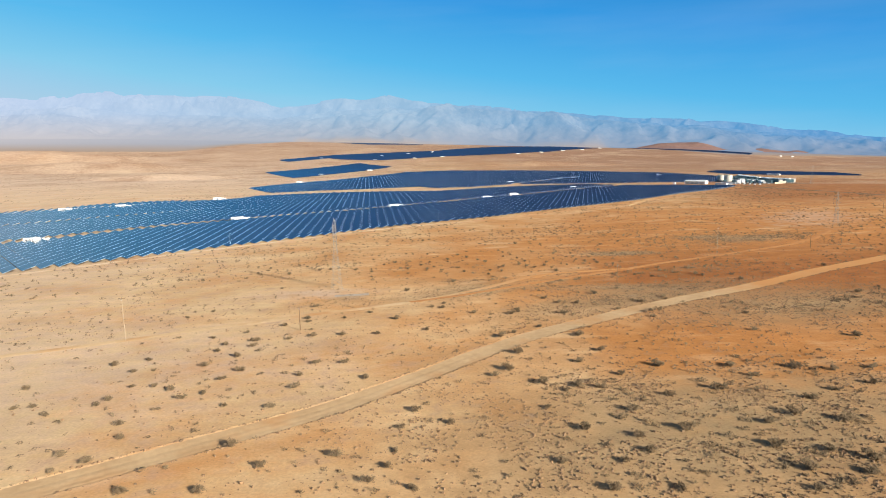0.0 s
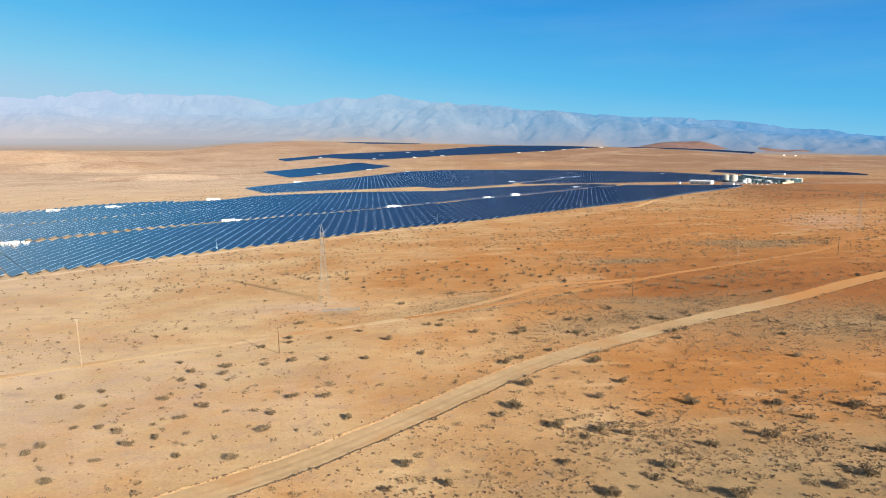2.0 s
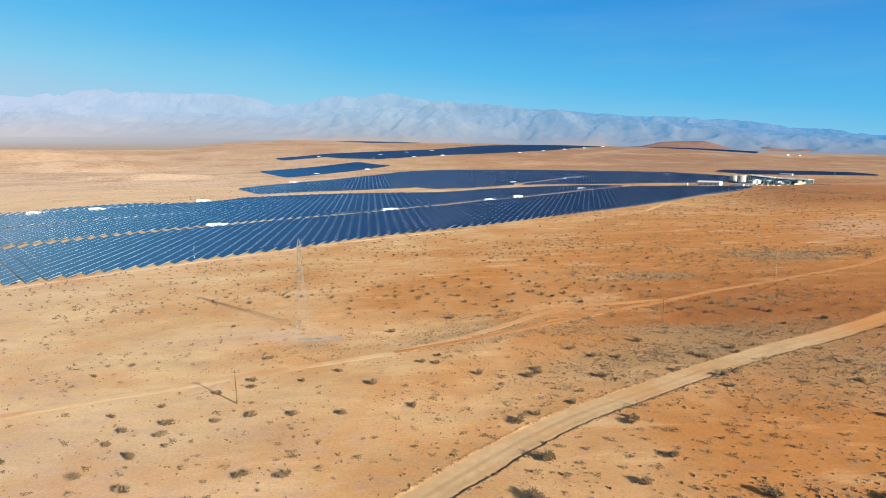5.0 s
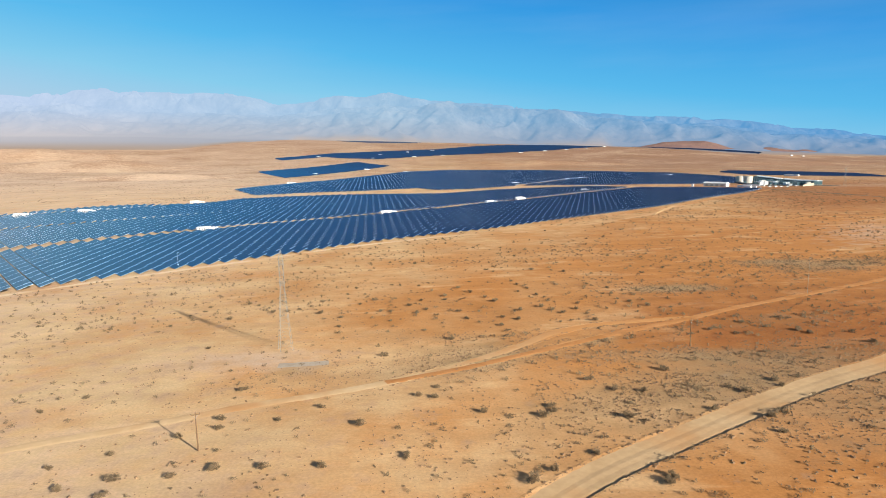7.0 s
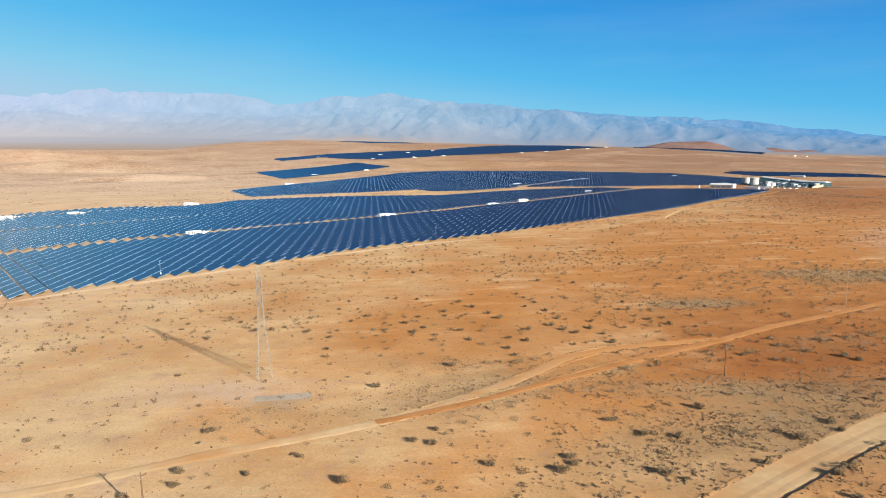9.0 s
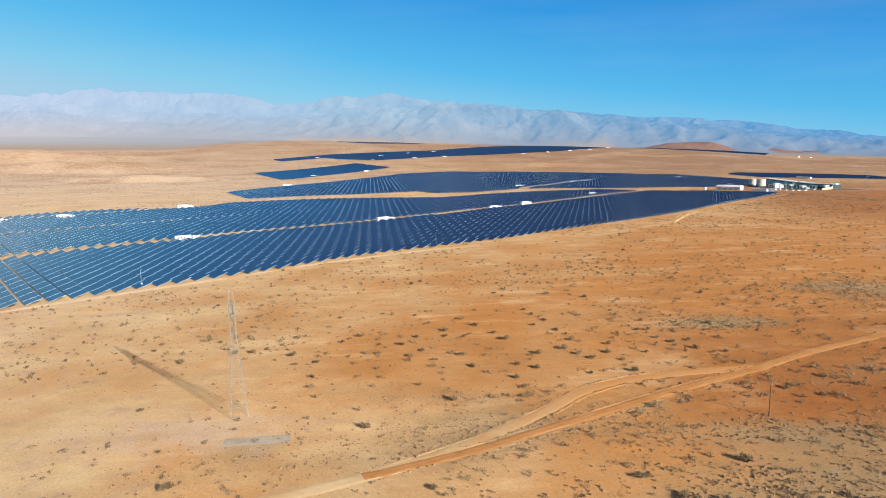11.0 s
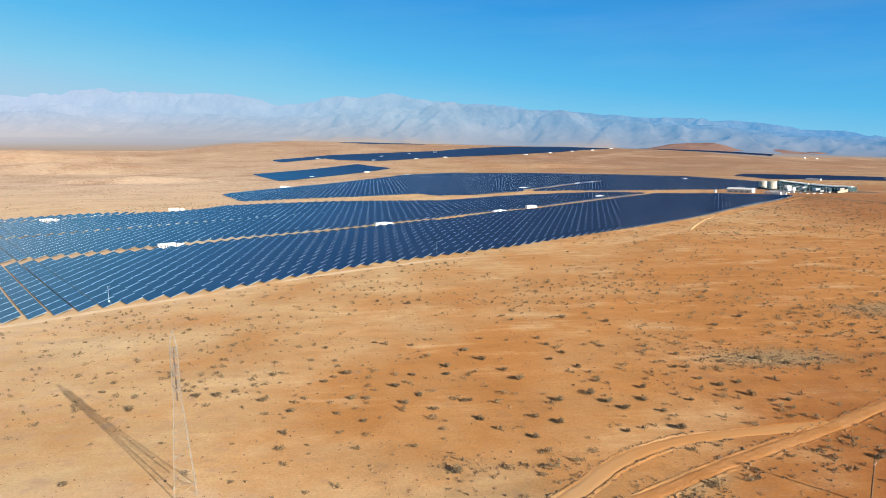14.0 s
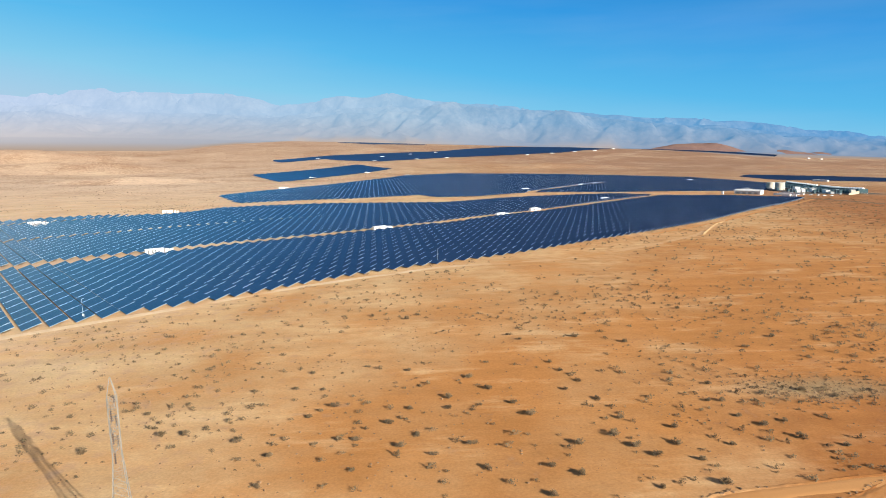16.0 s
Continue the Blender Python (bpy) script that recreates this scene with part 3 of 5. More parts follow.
# share and colours of the haze glow painted onto the range
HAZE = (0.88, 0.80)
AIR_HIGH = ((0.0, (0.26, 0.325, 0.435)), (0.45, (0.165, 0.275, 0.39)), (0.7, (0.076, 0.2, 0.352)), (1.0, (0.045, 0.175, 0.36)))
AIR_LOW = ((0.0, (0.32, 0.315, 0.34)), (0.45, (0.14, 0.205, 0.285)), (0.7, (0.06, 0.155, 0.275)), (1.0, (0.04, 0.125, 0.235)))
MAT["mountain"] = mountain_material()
BACK_X = [-4700, -3597, -3340, -3085, -2783, -2482, -2228, -1930, -1631, -1462, -1208, -1015, -779, -565, -393, -224, 32, 289, 503, 759, 1060, 1360, 1575, 1790, 1897, 2134, 2393, 2653, 2912, 3130, 3382, 3694, 4700]
BACK_Z = [500, 503, 502, 484, 503, 526, 496, 478, 480, 452, 401, 409, 438, 421, 455, 414, 388, 366, 345, 332, 292, 261, 248, 244, 233, 216, 181, 151, 128, 94, 68, 45, 20]
FRONT_X = [-4700, -3209, -2979, -2751, -2578, -2374, -2148, -1843, -1539, -1311, -1080, -849, -620, -391, -162, 40, 218, 446, 674, 865, 1056, 1285, 1514, 1782, 1974, 2167, 2358, 2551, 2742, 3005, 3281, 4700]
FRONT_Z = [330, 334, 340, 332, 344, 298, 268, 254, 233, 221, 239, 275, 293, 296, 317, 351, 325, 294, 290, 252, 226, 195, 172, 155, 125, 95, 102, 72, 72, 36, 23, 0]


def ease(a, b, x):
    t = np.clip((x - a) / (b - a), 0.0, 1.0)
    return t * t * (3 - 2 * t)


def crags(x, y, size, octaves, seed):
    """Ridged relief: sharp spurs between worn gullies, about -0.5 to 0.5."""
    total, gain, keep = np.zeros(x.shape), 1.0, 1.0
    for o in range(octaves):
        f = 2.03 ** o / size
        v = np.array([noise.noise((a * f, b * f, seed + 3.7 * o)) for a, b in zip(x.ravel(), y.ravel())]).reshape(x.shape)
        v = 1.0 - np.minimum(1.0, np.abs(v) * 1.7)
        total += gain * v * keep
        keep = np.clip(v * 1.6, 0.25, 1.0)
        gain *= 0.5
    return total / 1.6 - 0.55


def build_mountains():
    """A long range in three folds, one behind the other, each with a fan at its foot, gullied flanks and an uneven crest."""
    xs = np.linspace(-4700, 4700, 620)
    ys = np.concatenate([np.linspace(2900, 3800, 22)[:-1], np.linspace(3800, 4930, 104)])
    gx, gy = np.meshgrid(xs, ys)
    bend = 90.0 * np.sin(gx / 410.0 + 0.7) + 60.0 * np.sin(gx / 173.0)
    big = crags(gx + 0.3 * gy, gy, 620.0, 5, 3.3)
    small = crags(gx - 0.2 * gy, gy * 1.1, 210.0, 4, 8.1)
    start = 2950.0 + 950.0 * ease(-1300, -850, gx) * (1 - ease(950, 1400, gx))
    low = terrain(gx, gy) - 3.0 + 4.0 * ease(start, start + 120, gy)
    front, back = np.interp(gx, FRONT_X, FRONT_Z), np.interp(gx, BACK_X, BACK_Z)
    height, depth = low.copy(), np.zeros(gx.shape)
    folds = ((4330.0, 400.0, front, 0.6), (4600.0, 420.0, 0.62 * front + 0.36 * back, 0.82), (4890.0, 420.0, back, 1.0))
    for at, wide, top, far in folds:
        crest = at + bend * (0.5 if far < 1.0 else 0.1)
        t = (gy - crest + wide) / wide
        g = np.where(t < 1.0, np.clip(t, 0, 1) ** 1.2, np.clip(1.0 - (t - 1.0) * 1.1, 0, 1))
        rugged = np.clip(g * 2.2, 0, 1) * (1.0 - 0.72 * ease(0.82, 1.0, g))
        z = low + np.maximum(top - low, 5.0) * np.minimum(g + rugged * (0.56 * big + 0.38 * small), 1.02)
        higher = z > height
        height, depth = np.where(higher, z, height), np.where(higher, far, depth)
    verts = np.stack([gx.ravel(), gy.ravel(), height.ravel()], 1)
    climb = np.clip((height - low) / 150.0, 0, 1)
    foot = ease(start, start + 900.0, gy) * 0.8
    # veil: how much painted haze covers the rock, growing with depth
    veil = np.maximum(foot, 0.84 + 0.20 * (gy - 3900.0) / 1000.0) * ease(start - 60.0, start + np.where(start > 3400.0, 130.0, 600.0), gy)
    nx, ny = len(xs), len(ys)
    i = (np.arange(ny - 1)[:, None] * nx + np.arange(nx - 1)[None, :]).ravel()
    faces = np.stack([i, i + 1, i + nx + 1, i + nx], 1)
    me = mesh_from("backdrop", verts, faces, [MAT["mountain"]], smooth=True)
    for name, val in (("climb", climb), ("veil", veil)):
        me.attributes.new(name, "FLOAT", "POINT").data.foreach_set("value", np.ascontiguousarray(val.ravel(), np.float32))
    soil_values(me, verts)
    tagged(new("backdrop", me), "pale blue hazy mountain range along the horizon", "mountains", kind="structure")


build_mountains()


def build_hill(name, cx, cy, rx, ry, height, mat, label, seed):
    """A low worn hill rising from the plain."""
    verts, faces, n, m = [], [], 44, 12
    for j in range(m + 1):
        for i in range(n):
            w, q = 6.2832 * i / n, j / m
            wob = 1 + 0.25 * noise.noise((math.cos(w) * 1.5, math.sin(w) * 1.5, seed))
            x, y = cx + rx * q * wob * math.cos(w), cy + ry * q * wob * math.sin(w)
            h = height * (0.5 + 0.5 * math.cos(3.1416 * q)) * (1 + 0.35 * noise.noise((x * 0.01, y * 0.01, seed))) - 1.5 * q
            verts.append((x, y, float(terrain(x, y)) + h))
    for j in range(m):
        for i in range(n):
            faces.append((j * n + i, j * n + n + i, j * n + n + (i + 1) % n, j * n + (i + 1) % n))
    me = mesh_from(name, verts, faces, [mat], smooth=True)
    soil_values(me, np.array(verts))
    tagged(new(name, me), label, "hill", kind="structure")


MAT["red_rock"] = noisy("red_brown_rock", (0.13, 0.085, 0.08), (0.19, 0.12, 0.105), 0.02, 0.95, bump=1.0, bump_scale=0.03, spec=0.05)
build_hill("hill", 1520, 3980, 430, 120, 50, MAT["red_rock"], "low red-brown hill on the far plain", 1.0)
build_hill("hill", 1950, 3950, 420, 100, 26, MAT["red_rock"], "low red-brown rise on the far plain", 2.0)
build_hill("hill", 2260, 4080, 240, 90, 30, MAT["red_rock"], "small dull purple hill on the far plain", 8.0)
build_hill("hill", 2560, 4180, 210, 90, 28, MAT["red_rock"], "small dull purple hill on the far plain", 9.0)
for cx, cy, rx, ry, h, seed in ((-1250, 2250, 600, 220, 26, 3.0), (-1850, 2700, 800, 260, 36, 4.0), (-750, 1700, 330, 120, 12, 5.0), (400, 2500, 520, 120, 12, 6.0), (1300, 2500, 600, 150, 10, 7.0)):
    build_hill("rise", cx, cy, rx, ry, h, MAT["soil"], "gentle tan desert rise", seed)

# ---- solar fields ----
ROW = radians(130.6)
RU, RV = Vector((math.cos(ROW), math.sin(ROW), 0)), Vector((math.sin(ROW), -math.cos(ROW), 0))
PITCH, TABLE, GAP, LOW, HIGH, SPAN = 9.15, 13.6, 0.1, 0.45, 2.55, 7.0
V0 = 148.1 + SPAN / 2
JOINT = 420.0
NEAR_EDGE = [(-340, 277), (-250, 349), (-163, 417), (-103, 462), (-62, 502), (-28, 529), (35, 567), (76, 598), (134, 646), (187, 695), (253, 761), (337, 860), (466, 1015)]
NEAR_EDGE = [tuple(p) for p in smooth_line(NEAR_EDGE, 9.0)]
FIELD_A = NEAR_EDGE + [(396, 1093), (312, 1124), (253, 1168), (158, 1119), (70, 1076), (-8, 1007), (-168, 1020), (-242, 1012), (-297, 992), (-311, 946), (-334, 909), (-365, 904), (-412, 889), (-468, 858), (-513, 815), (-559, 794), (-700, 720), (-720, 560)]
FIELD_B = [(-374, 1213), (-295, 1064), (-266, 1074), (-142, 1124), (-48, 1206), (-14, 1148), (47, 1150), (136, 1239), (211, 1250), (269, 1230), (450, 1222), (560, 1290), (640, 1420), (656, 1487), (650, 1685), (625, 1853), (484, 1959), (202, 2068), (16, 2085), (-127, 1972), (-290, 1444), (-315, 1349), (-368, 1234)]
FIELD_C = [(-569, 2031), (-399, 1681), (-194, 2343), (-339, 2525)]
FIELD_D = [(-693, 2682), (-633, 2607), (-494, 2763), (-437, 2713), (-275, 2675), (-73, 2811), (-41, 2837), (225, 2970), (523, 3153), (870, 3586), (712, 3978), (373, 3644), (-44, 3132), (-320, 2994), (-504, 2893)]
FIELD_E = [(781, 1895), (844, 1979), (1001, 1886), (1067, 1740), (990, 1505), (949, 1567), (787, 1718)]
FIELD_F = [(-640, 3880), (-424, 3690), (-120, 3800), (-300, 3960)]
FIELD_G = [(1060, 3700), (1195, 3400), (1464, 3060), (1540, 3180), (1380, 3500), (1180, 3900)]
ROAD_B = [(136, 1242), (150, 1288), (228, 1415), (323, 1557), (350, 1610)]
ROAD_C = [(452, 1553), (483, 1534), (511, 1363), (514, 1259), (516, 1200)]
ROAD_D = [(356, 1838), (391, 1716)]


def tables_in(poly, roads, length):
    """Tables (middle along the row, row, half length) that fill a field row by row, joints in line across the rows, leaving the service roads free."""
    px, py = np.array([p[0] for p in poly]), np.array([p[1] for p in poly])
    u, v = px * RU.x + py * RU.y, px * RV.x + py * RV.y
    us = np.arange(u.min() - 2, u.max() + 2, 0.2)
    out = []
    for k in range(math.floor((v.min() - V0) / PITCH), math.ceil((v.max() - V0) / PITCH) + 1):
        vv = V0 + k * PITCH
        low = vv - SPAN / 2
        x, y = us * RU.x + low * RV.x, us * RU.y + low * RV.y
        free = inside(poly, x, y)
        for line, width in roads:
            free &= near_line(line, x, y) > width
        edge = np.flatnonzero(np.diff(np.concatenate([[0], free.astype(int), [0]])))
        for a, b in zip(edge[::2], edge[1::2]):
            at, end = us[a], us[b - 1]
            one = (JOINT - at) % length
            one += length if one < 0.5 * length else 0.0
            while end - at > 4.0:
                one = min(one, end - at)
                out.append((at + one / 2, vv, one / 2 - GAP / 2))
                at += one
                one = length
    return out


def spot(t):
    """Middle of a table on the ground, and the slope along it."""
    u, v, h = t
    x, y = RU.x * u + RV.x * v, RU.y * u + RV.y * v
    a = float(terrain(x + RU.x * h, y + RU.y * h, False))
    b = float(terrain(x - RU.x * h, y - RU.y * h, False))
    return x, y, (a + b) / 2, (a - b) / (2 * h)


RAIL = 0.25
WIDE_RAIL = 0.42


def table_block(name, tables, label, rails=RAIL):
    """Many tables as one joined field."""
    verts, faces, index = [], [], []

    def slab(c, u0, u1, v0, v1, top, thick, mi):
        base = len(verts)
        for dz in (0.0, -thick):
            for uu, vv in ((u0, v0), (u1, v0), (u1, v1), (u0, v1)):
                verts.append((c[0] + RU.x * uu + RV.x * vv, c[1] + RU.y * uu + RV.y * vv, c[2] + c[3] * uu + LOW + (HIGH - LOW) * (vv / SPAN + 0.5) + top + dz))
        faces.extend(tuple(base + i for i in q) for q in ((0, 3, 2, 1), (4, 5, 6, 7), (0, 1, 5, 4), (1, 2, 6, 5), (2, 3, 7, 6), (3, 0, 4, 7)))
        index.extend([mi] * 6)

    for t in tables:
        c, h = spot(t), t[2]
        if rails:
            slab(c, -h + rails, h, -SPAN / 2, SPAN / 2, 0.0, 0.08, 0)
            slab(c, -h, -h + rails, -SPAN / 2, SPAN / 2, 0.015, 0.12, 1)
        else:
            slab(c, -h, h, -SPAN / 2, SPAN / 2, 0.0, 0.1, 0)
    return tagged(new(name, mesh_from(name, verts, faces, [MAT["glass"], MAT["rail"]], index)), label, "solar panels", kind="stuff")


tables_a = tables_in(FIELD_A, ((FIELD_ROAD, 9.0), (FIELD_ROAD_B, 3.6), (FIELD_ROAD_C, 3.0)), TABLE)
close_up = [t for t in tables_a if abs(t[2] - (TABLE - GAP) / 2) < 0.01 and math.hypot(spot(t)[0] + 150, spot(t)[1] - 455) < 92]
chosen = set(close_up)
table_block("solar_field", [t for t in tables_a if t not in chosen], "rows of dark blue solar tables on desert ground")
table_block("solar_field", tables_in(FIELD_B, ((ROAD_B, 9.0), (ROAD_C, 9.0), (ROAD_D, 7.0)), TABLE), "rows of dark blue solar tables beyond a sandy strip", WIDE_RAIL)
for f in (FIELD_C, FIELD_D, FIELD_E, FIELD_F, FIELD_G):
    table_block("solar_field", tables_in(f, (), TABLE * 3), "distant field of dark blue solar rows", rails=0.0)


def build_solar_table():
    """One tilted table: glass, end rails, purlins, beam and posts. Its long side runs along x, its high side is at +y."""
    ob = empty("solar_table", Matrix(), "tilted dark blue solar table on thin posts darkened as if in shade", "solar panel", "rows of solar tables")
    h, s = TABLE / 2 - GAP / 2, SPAN / 2
    k = (HIGH - LOW) / SPAN

    def sheet(x0, x1, top, thick):
        bm = bmesh.new()
        box(bm, x0, x1, -s, s, -thick, 0)
        for v in bm.verts:
            v.co.z += (LOW + HIGH) / 2 + top + k * v.co.y
        return bm

    part("panel_glass", sheet(-h + 0.02, h - RAIL, 0.0, 0.05), MAT["glass"], ob, "dark blue glass face of the panels")
    part("end_rail", sheet(h - RAIL, h, 0.03, 0.14), MAT["rail"], ob, "bright aluminium end rail")
    # purlins and posts take a dark colour that stands in for shade under the glass
    for y in (-2.3, 2.3):
        bm = bmesh.new()
        z = (LOW + HIGH) / 2 + k * y - 0.17
        part("purlin", box(bm, -h + 0.1, h - 0.1, y - 0.05, y + 0.05, z - 0.06, z + 0.06), MAT["dark"], ob)
    for x in (-5.4, -1.8, 1.8, 5.4):
        bm = bmesh.new()
        for y in (-1.6, 1.7):
            box(bm, x - 0.05, x + 0.05, y - 0.05, y + 0.05, -0.4, (LOW + HIGH) / 2 + k * y - 0.1)
        bar(bm, (x, -1.6, 0.5), (x, 1.7, (LOW + HIGH) / 2 + k * 1.7 - 0.25), 0.035)
        part("post_frame", bm, MAT["dark"], ob)
    return ob


solar_table = build_solar_table()
for i, t in enumerate(close_up):
    x, y, z, slope = spot(t)
    ax = -Vector((RU.x, RU.y, slope)).normalized()
    ay = Vector((RV.x, RV.y, 0))
    az = ax.cross(ay)
    m = Matrix(((ax.x, ay.x, az.x, x), (ax.y, ay.y, az.y, y), (ax.z, ay.z, az.z, z), (0, 0, 0, 1)))
    if i == 0:
        solar_table.matrix_basis = m
    else:
        copy_thing(solar_table, m)

# ---- power line ----
MAT["pylon"] = noisy("dull_galvanised_steel", (0.22, 0.205, 0.18), (0.32, 0.30, 0.265), 0.7, 0.6, 0.15, spec=0.4)


def build_pylon(height, base, label, arm_turn):
    """A lattice tower: four legs, cross bracing, three pairs of arms and a pointed top."""
    ob = empty("lattice_tower", Matrix(), label, "pylon", "power line towers")

    def half(z):
        f = z / height
        return base / 2 * (1 - f / 0.62) + 0.62 * f / 0.62 if f < 0.62 else (0.62 if f < 0.9 else 0.62 * (1 - (f - 0.9) / 0.1) + 0.03)

    corners = ((1, 1), (-1, 1), (-1, -1), (1, -1))
    levels = [0.0]
    while levels[-1] < height * 0.9:
        levels.append(min(height * 0.9, levels[-1] + max(1.15, 1.15 * half(levels[-1]))))
    tip = height
    for cx, cy in corners:
        bm = bmesh.new()
        tube(bm, [(cx * half(z), cy * half(z), z) for z in (0.0, height * 0.62, height * 0.9, tip)], 0.044)
        part("leg", bm, MAT["pylon"], ob)
        bm = bmesh.new()
        box(bm, cx * base / 2 - 0.2, cx * base / 2 + 0.2, cy * base / 2 - 0.2, cy * base / 2 + 0.2, -0.6, 0.12, 0.04)
        part("footing", bm, MAT["concrete"], ob, "pale concrete footing")
    for (ax, ay), (bx, by) in zip(corners, corners[1:] + corners[:1]):
        bm = bmesh.new()
        for a, b in zip(levels, levels[1:]):
            ha, hb = half(a), half(b)
            bar(bm, (ax * ha, ay * ha, a), (bx * hb, by * hb, b), 0.019)
            bar(bm, (bx * ha, by * ha, a), (ax * hb, ay * hb, b), 0.019)
            bar(bm, (ax * hb, ay * hb, b), (bx * hb, by * hb, b), 0.019)
        part("bracing", bm, MAT["pylon"], ob)
    for f, reach in ((0.655, 2.6), (0.755, 2.9), (0.86, 2.4)):
        z = height * f
        for side in (1, -1):
            bm = bmesh.new()
            for w in (0.62, -0.62):
                bar(bm, (w, side * 0.62, z), (0, side * (0.62 + reach), z + 0.35), 0.035)
                bar(bm, (w, side * 0.62, z + 1.1), (0, side * (0.62 + reach), z + 0.35), 0.035)
                for q in (0.35, 0.7):
                    bar(bm, (w * (1 - q), side * (0.62 + reach * q), z + 0.35 * q), (w * (1 - q), side * (0.62 + reach * q), z + 1.1 - 0.75 * q), 0.035)
            arm = part("cross_arm", bm, MAT["pylon"], ob)
            bm = bmesh.new()
            for i in range(9):
                cyl(bm, 0, side * (0.5 + reach), z + 0.2 - 0.17 * i - 0.1, z + 0.2 - 0.17 * i, 0.05 if i % 2 else 0.15, 8)
            part("insulator", bm, MAT["ceramic"], arm, "dark ceramic insulator string")
    return ob


def on_ground(x, y, turn=0.0, scale=1.0):
    return pose(x, y, float(terrain(x, y)), 0, 0, turn) @ Matrix.Scale(scale, 4)


pylon = build_pylon(31.0, 3.9, "tall grey lattice steel tower standing in open desert", 0)
pylon.matrix_basis = on_ground(-47.6, 271.0, 24)
for x, y, turn, sc, label in ((260, 418, 40, 0.72, "grey lattice steel tower beside a pale clay flat"), (585, 1010, 55, 1.0, "distant grey lattice steel tower near the power plant")):
    p = copy_thing(pylon, pose(x, y, float(terrain(x, y)), 0, 0, turn))
    p.scale = (sc, sc, sc)
    tagged(p, label)


def build_pole(height, mat, radius, label, arm):
    ob = empty("utility_pole", Matrix(), label, "pole", "power line poles")
    bm = bmesh.new()
    cyl(bm, 0, 0, -0.8, height, radius, 12, radius * 0.62)
    part("shaft", bm, mat, ob)
    z = height - 0.35
    bm = bmesh.new()
    box(bm, -arm, arm, -0.08 - radius, 0.02 - radius, z - 0.07, z + 0.07, 0.01)
    beam = part("cross_arm", bm, MAT["wood"], ob, "short wooden cross arm")
    bm = bmesh.new()
    for s in (-1, 1):
        bar(bm, (s * arm * 0.6, -radius, z - 0.05), (0, -radius * 0.9, z - 0.75), 0.02)
    part("brace", bm, MAT["galv"], ob)
    for x in (-arm * 0.9, 0.0, arm * 0.9):
        bm = bmesh.new()
        zz = z + 0.07 if x else height
        cyl(bm, x, -0.03 - radius if x else 0, zz, zz + 0.1, 0.02, 6)
        cyl(bm, x, -0.03 - radius if x else 0, zz + 0.1, zz + 0.17, 0.085, 8)
        cyl(bm, x, -0.03 - radius if x else 0, zz + 0.17, zz + 0.28, 0.055, 8, 0.03)
        part("insulator", bm, MAT["ceramic"], beam, "small brown insulator")
    return ob


wood_pole = build_pole(8.1, MAT["wood"], 0.17, "dark weathered wooden power pole beside a sandy track", 0.9)
wood_pole.matrix_basis = on_ground(-48.6, 203.6, 25)
for x, y, turn in ((71.8, 259.8, 30), (191, 327, 30), (333, 479, 30)):
    copy_thing(wood_pole, on_ground(x, y, turn))
tall_pole = build_pole(14.3, MAT["pole_white"], 0.1, "tall pale concrete power pole standing in sand", 1.1)
tall_pole.matrix_basis = on_ground(-105.4, 200.6, 25)
copy_thing(tall_pole, on_ground(138.5, 318.2, 30))

# ---- service buildings of the fields ----


def build_station():
    """An inverter station: a long white container with doors and louvres, a transformer and a switch cabinet on one slab."""
    ob = empty("inverter_station", Matrix(), "white container inverter station with transformer on a concrete slab", "inverter station", "inverter stations")
    bm = bmesh.new()
    part("slab", box(bm, -9.6, 9.6, -2.2, 2.2, -1.2, 0.35, 0.03), MAT["concrete"], ob, "dusty concrete slab")
    bm = bmesh.new()
    body = part("container", box(bm, -9.2, 2.6, -1.4, 1.4, 0.35, 3.5, 0.04), MAT["white"], ob, "white steel container")
    bm = bmesh.new()
    part("roof", box(bm, -9.35, 2.75, -1.55, 1.55, 3.5, 3.66, 0.03), MAT["white"], body)
    for x in (-8.5, -5.9, -1.4, 0.6):
        bm = bmesh.new()
        box(bm, x - 0.6, x + 0.6, -1.46, -1.41, 0.5, 3.0, 0.01)
        part("door", bm, MAT["white"], body)
    for x in (-7.25, -4.6, -2.9):
        bm = bmesh.new()
        for i in range(9):
            box(bm, x - 0.55, x + 0.55, -1.52, -1.42, 0.55 + i * 0.28, 0.77 + i * 0.28)
        part("louvre", bm, MAT["dark"], body, "dark ventilation louvre")
    bm = bmesh.new()
    box(bm, 3.6, 6.0, -1.2, 1.2, 0.35, 2.9, 0.04)
    for i in range(6):
        box(bm, 3.75 + i * 0.4, 3.9 + i * 0.4, -1.6, -1.2, 0.7, 2.4)
        box(bm, 3.75 + i * 0.4, 3.9 + i * 0.4, 1.2, 1.6, 0.7, 2.4)
    tr = part("transformer", bm, MAT["white"], ob, "white finned transformer")
    for x in (4.2, 4.8, 5.4):
        bm = bmesh.new()
        cyl(bm, x, 0, 2.9, 3.1, 0.12, 8)
        cyl(bm, x, 0, 3.1, 3.6, 0.07, 8)
        part("bushing", bm, MAT["ceramic"], tr, "brown ceramic bushing")
    bm = bmesh.new()
    part("switch_cabinet", box(bm, 6.7, 9.0, -1.1, 1.1, 0.35, 2.5, 0.04), MAT["white"], ob)
    return ob


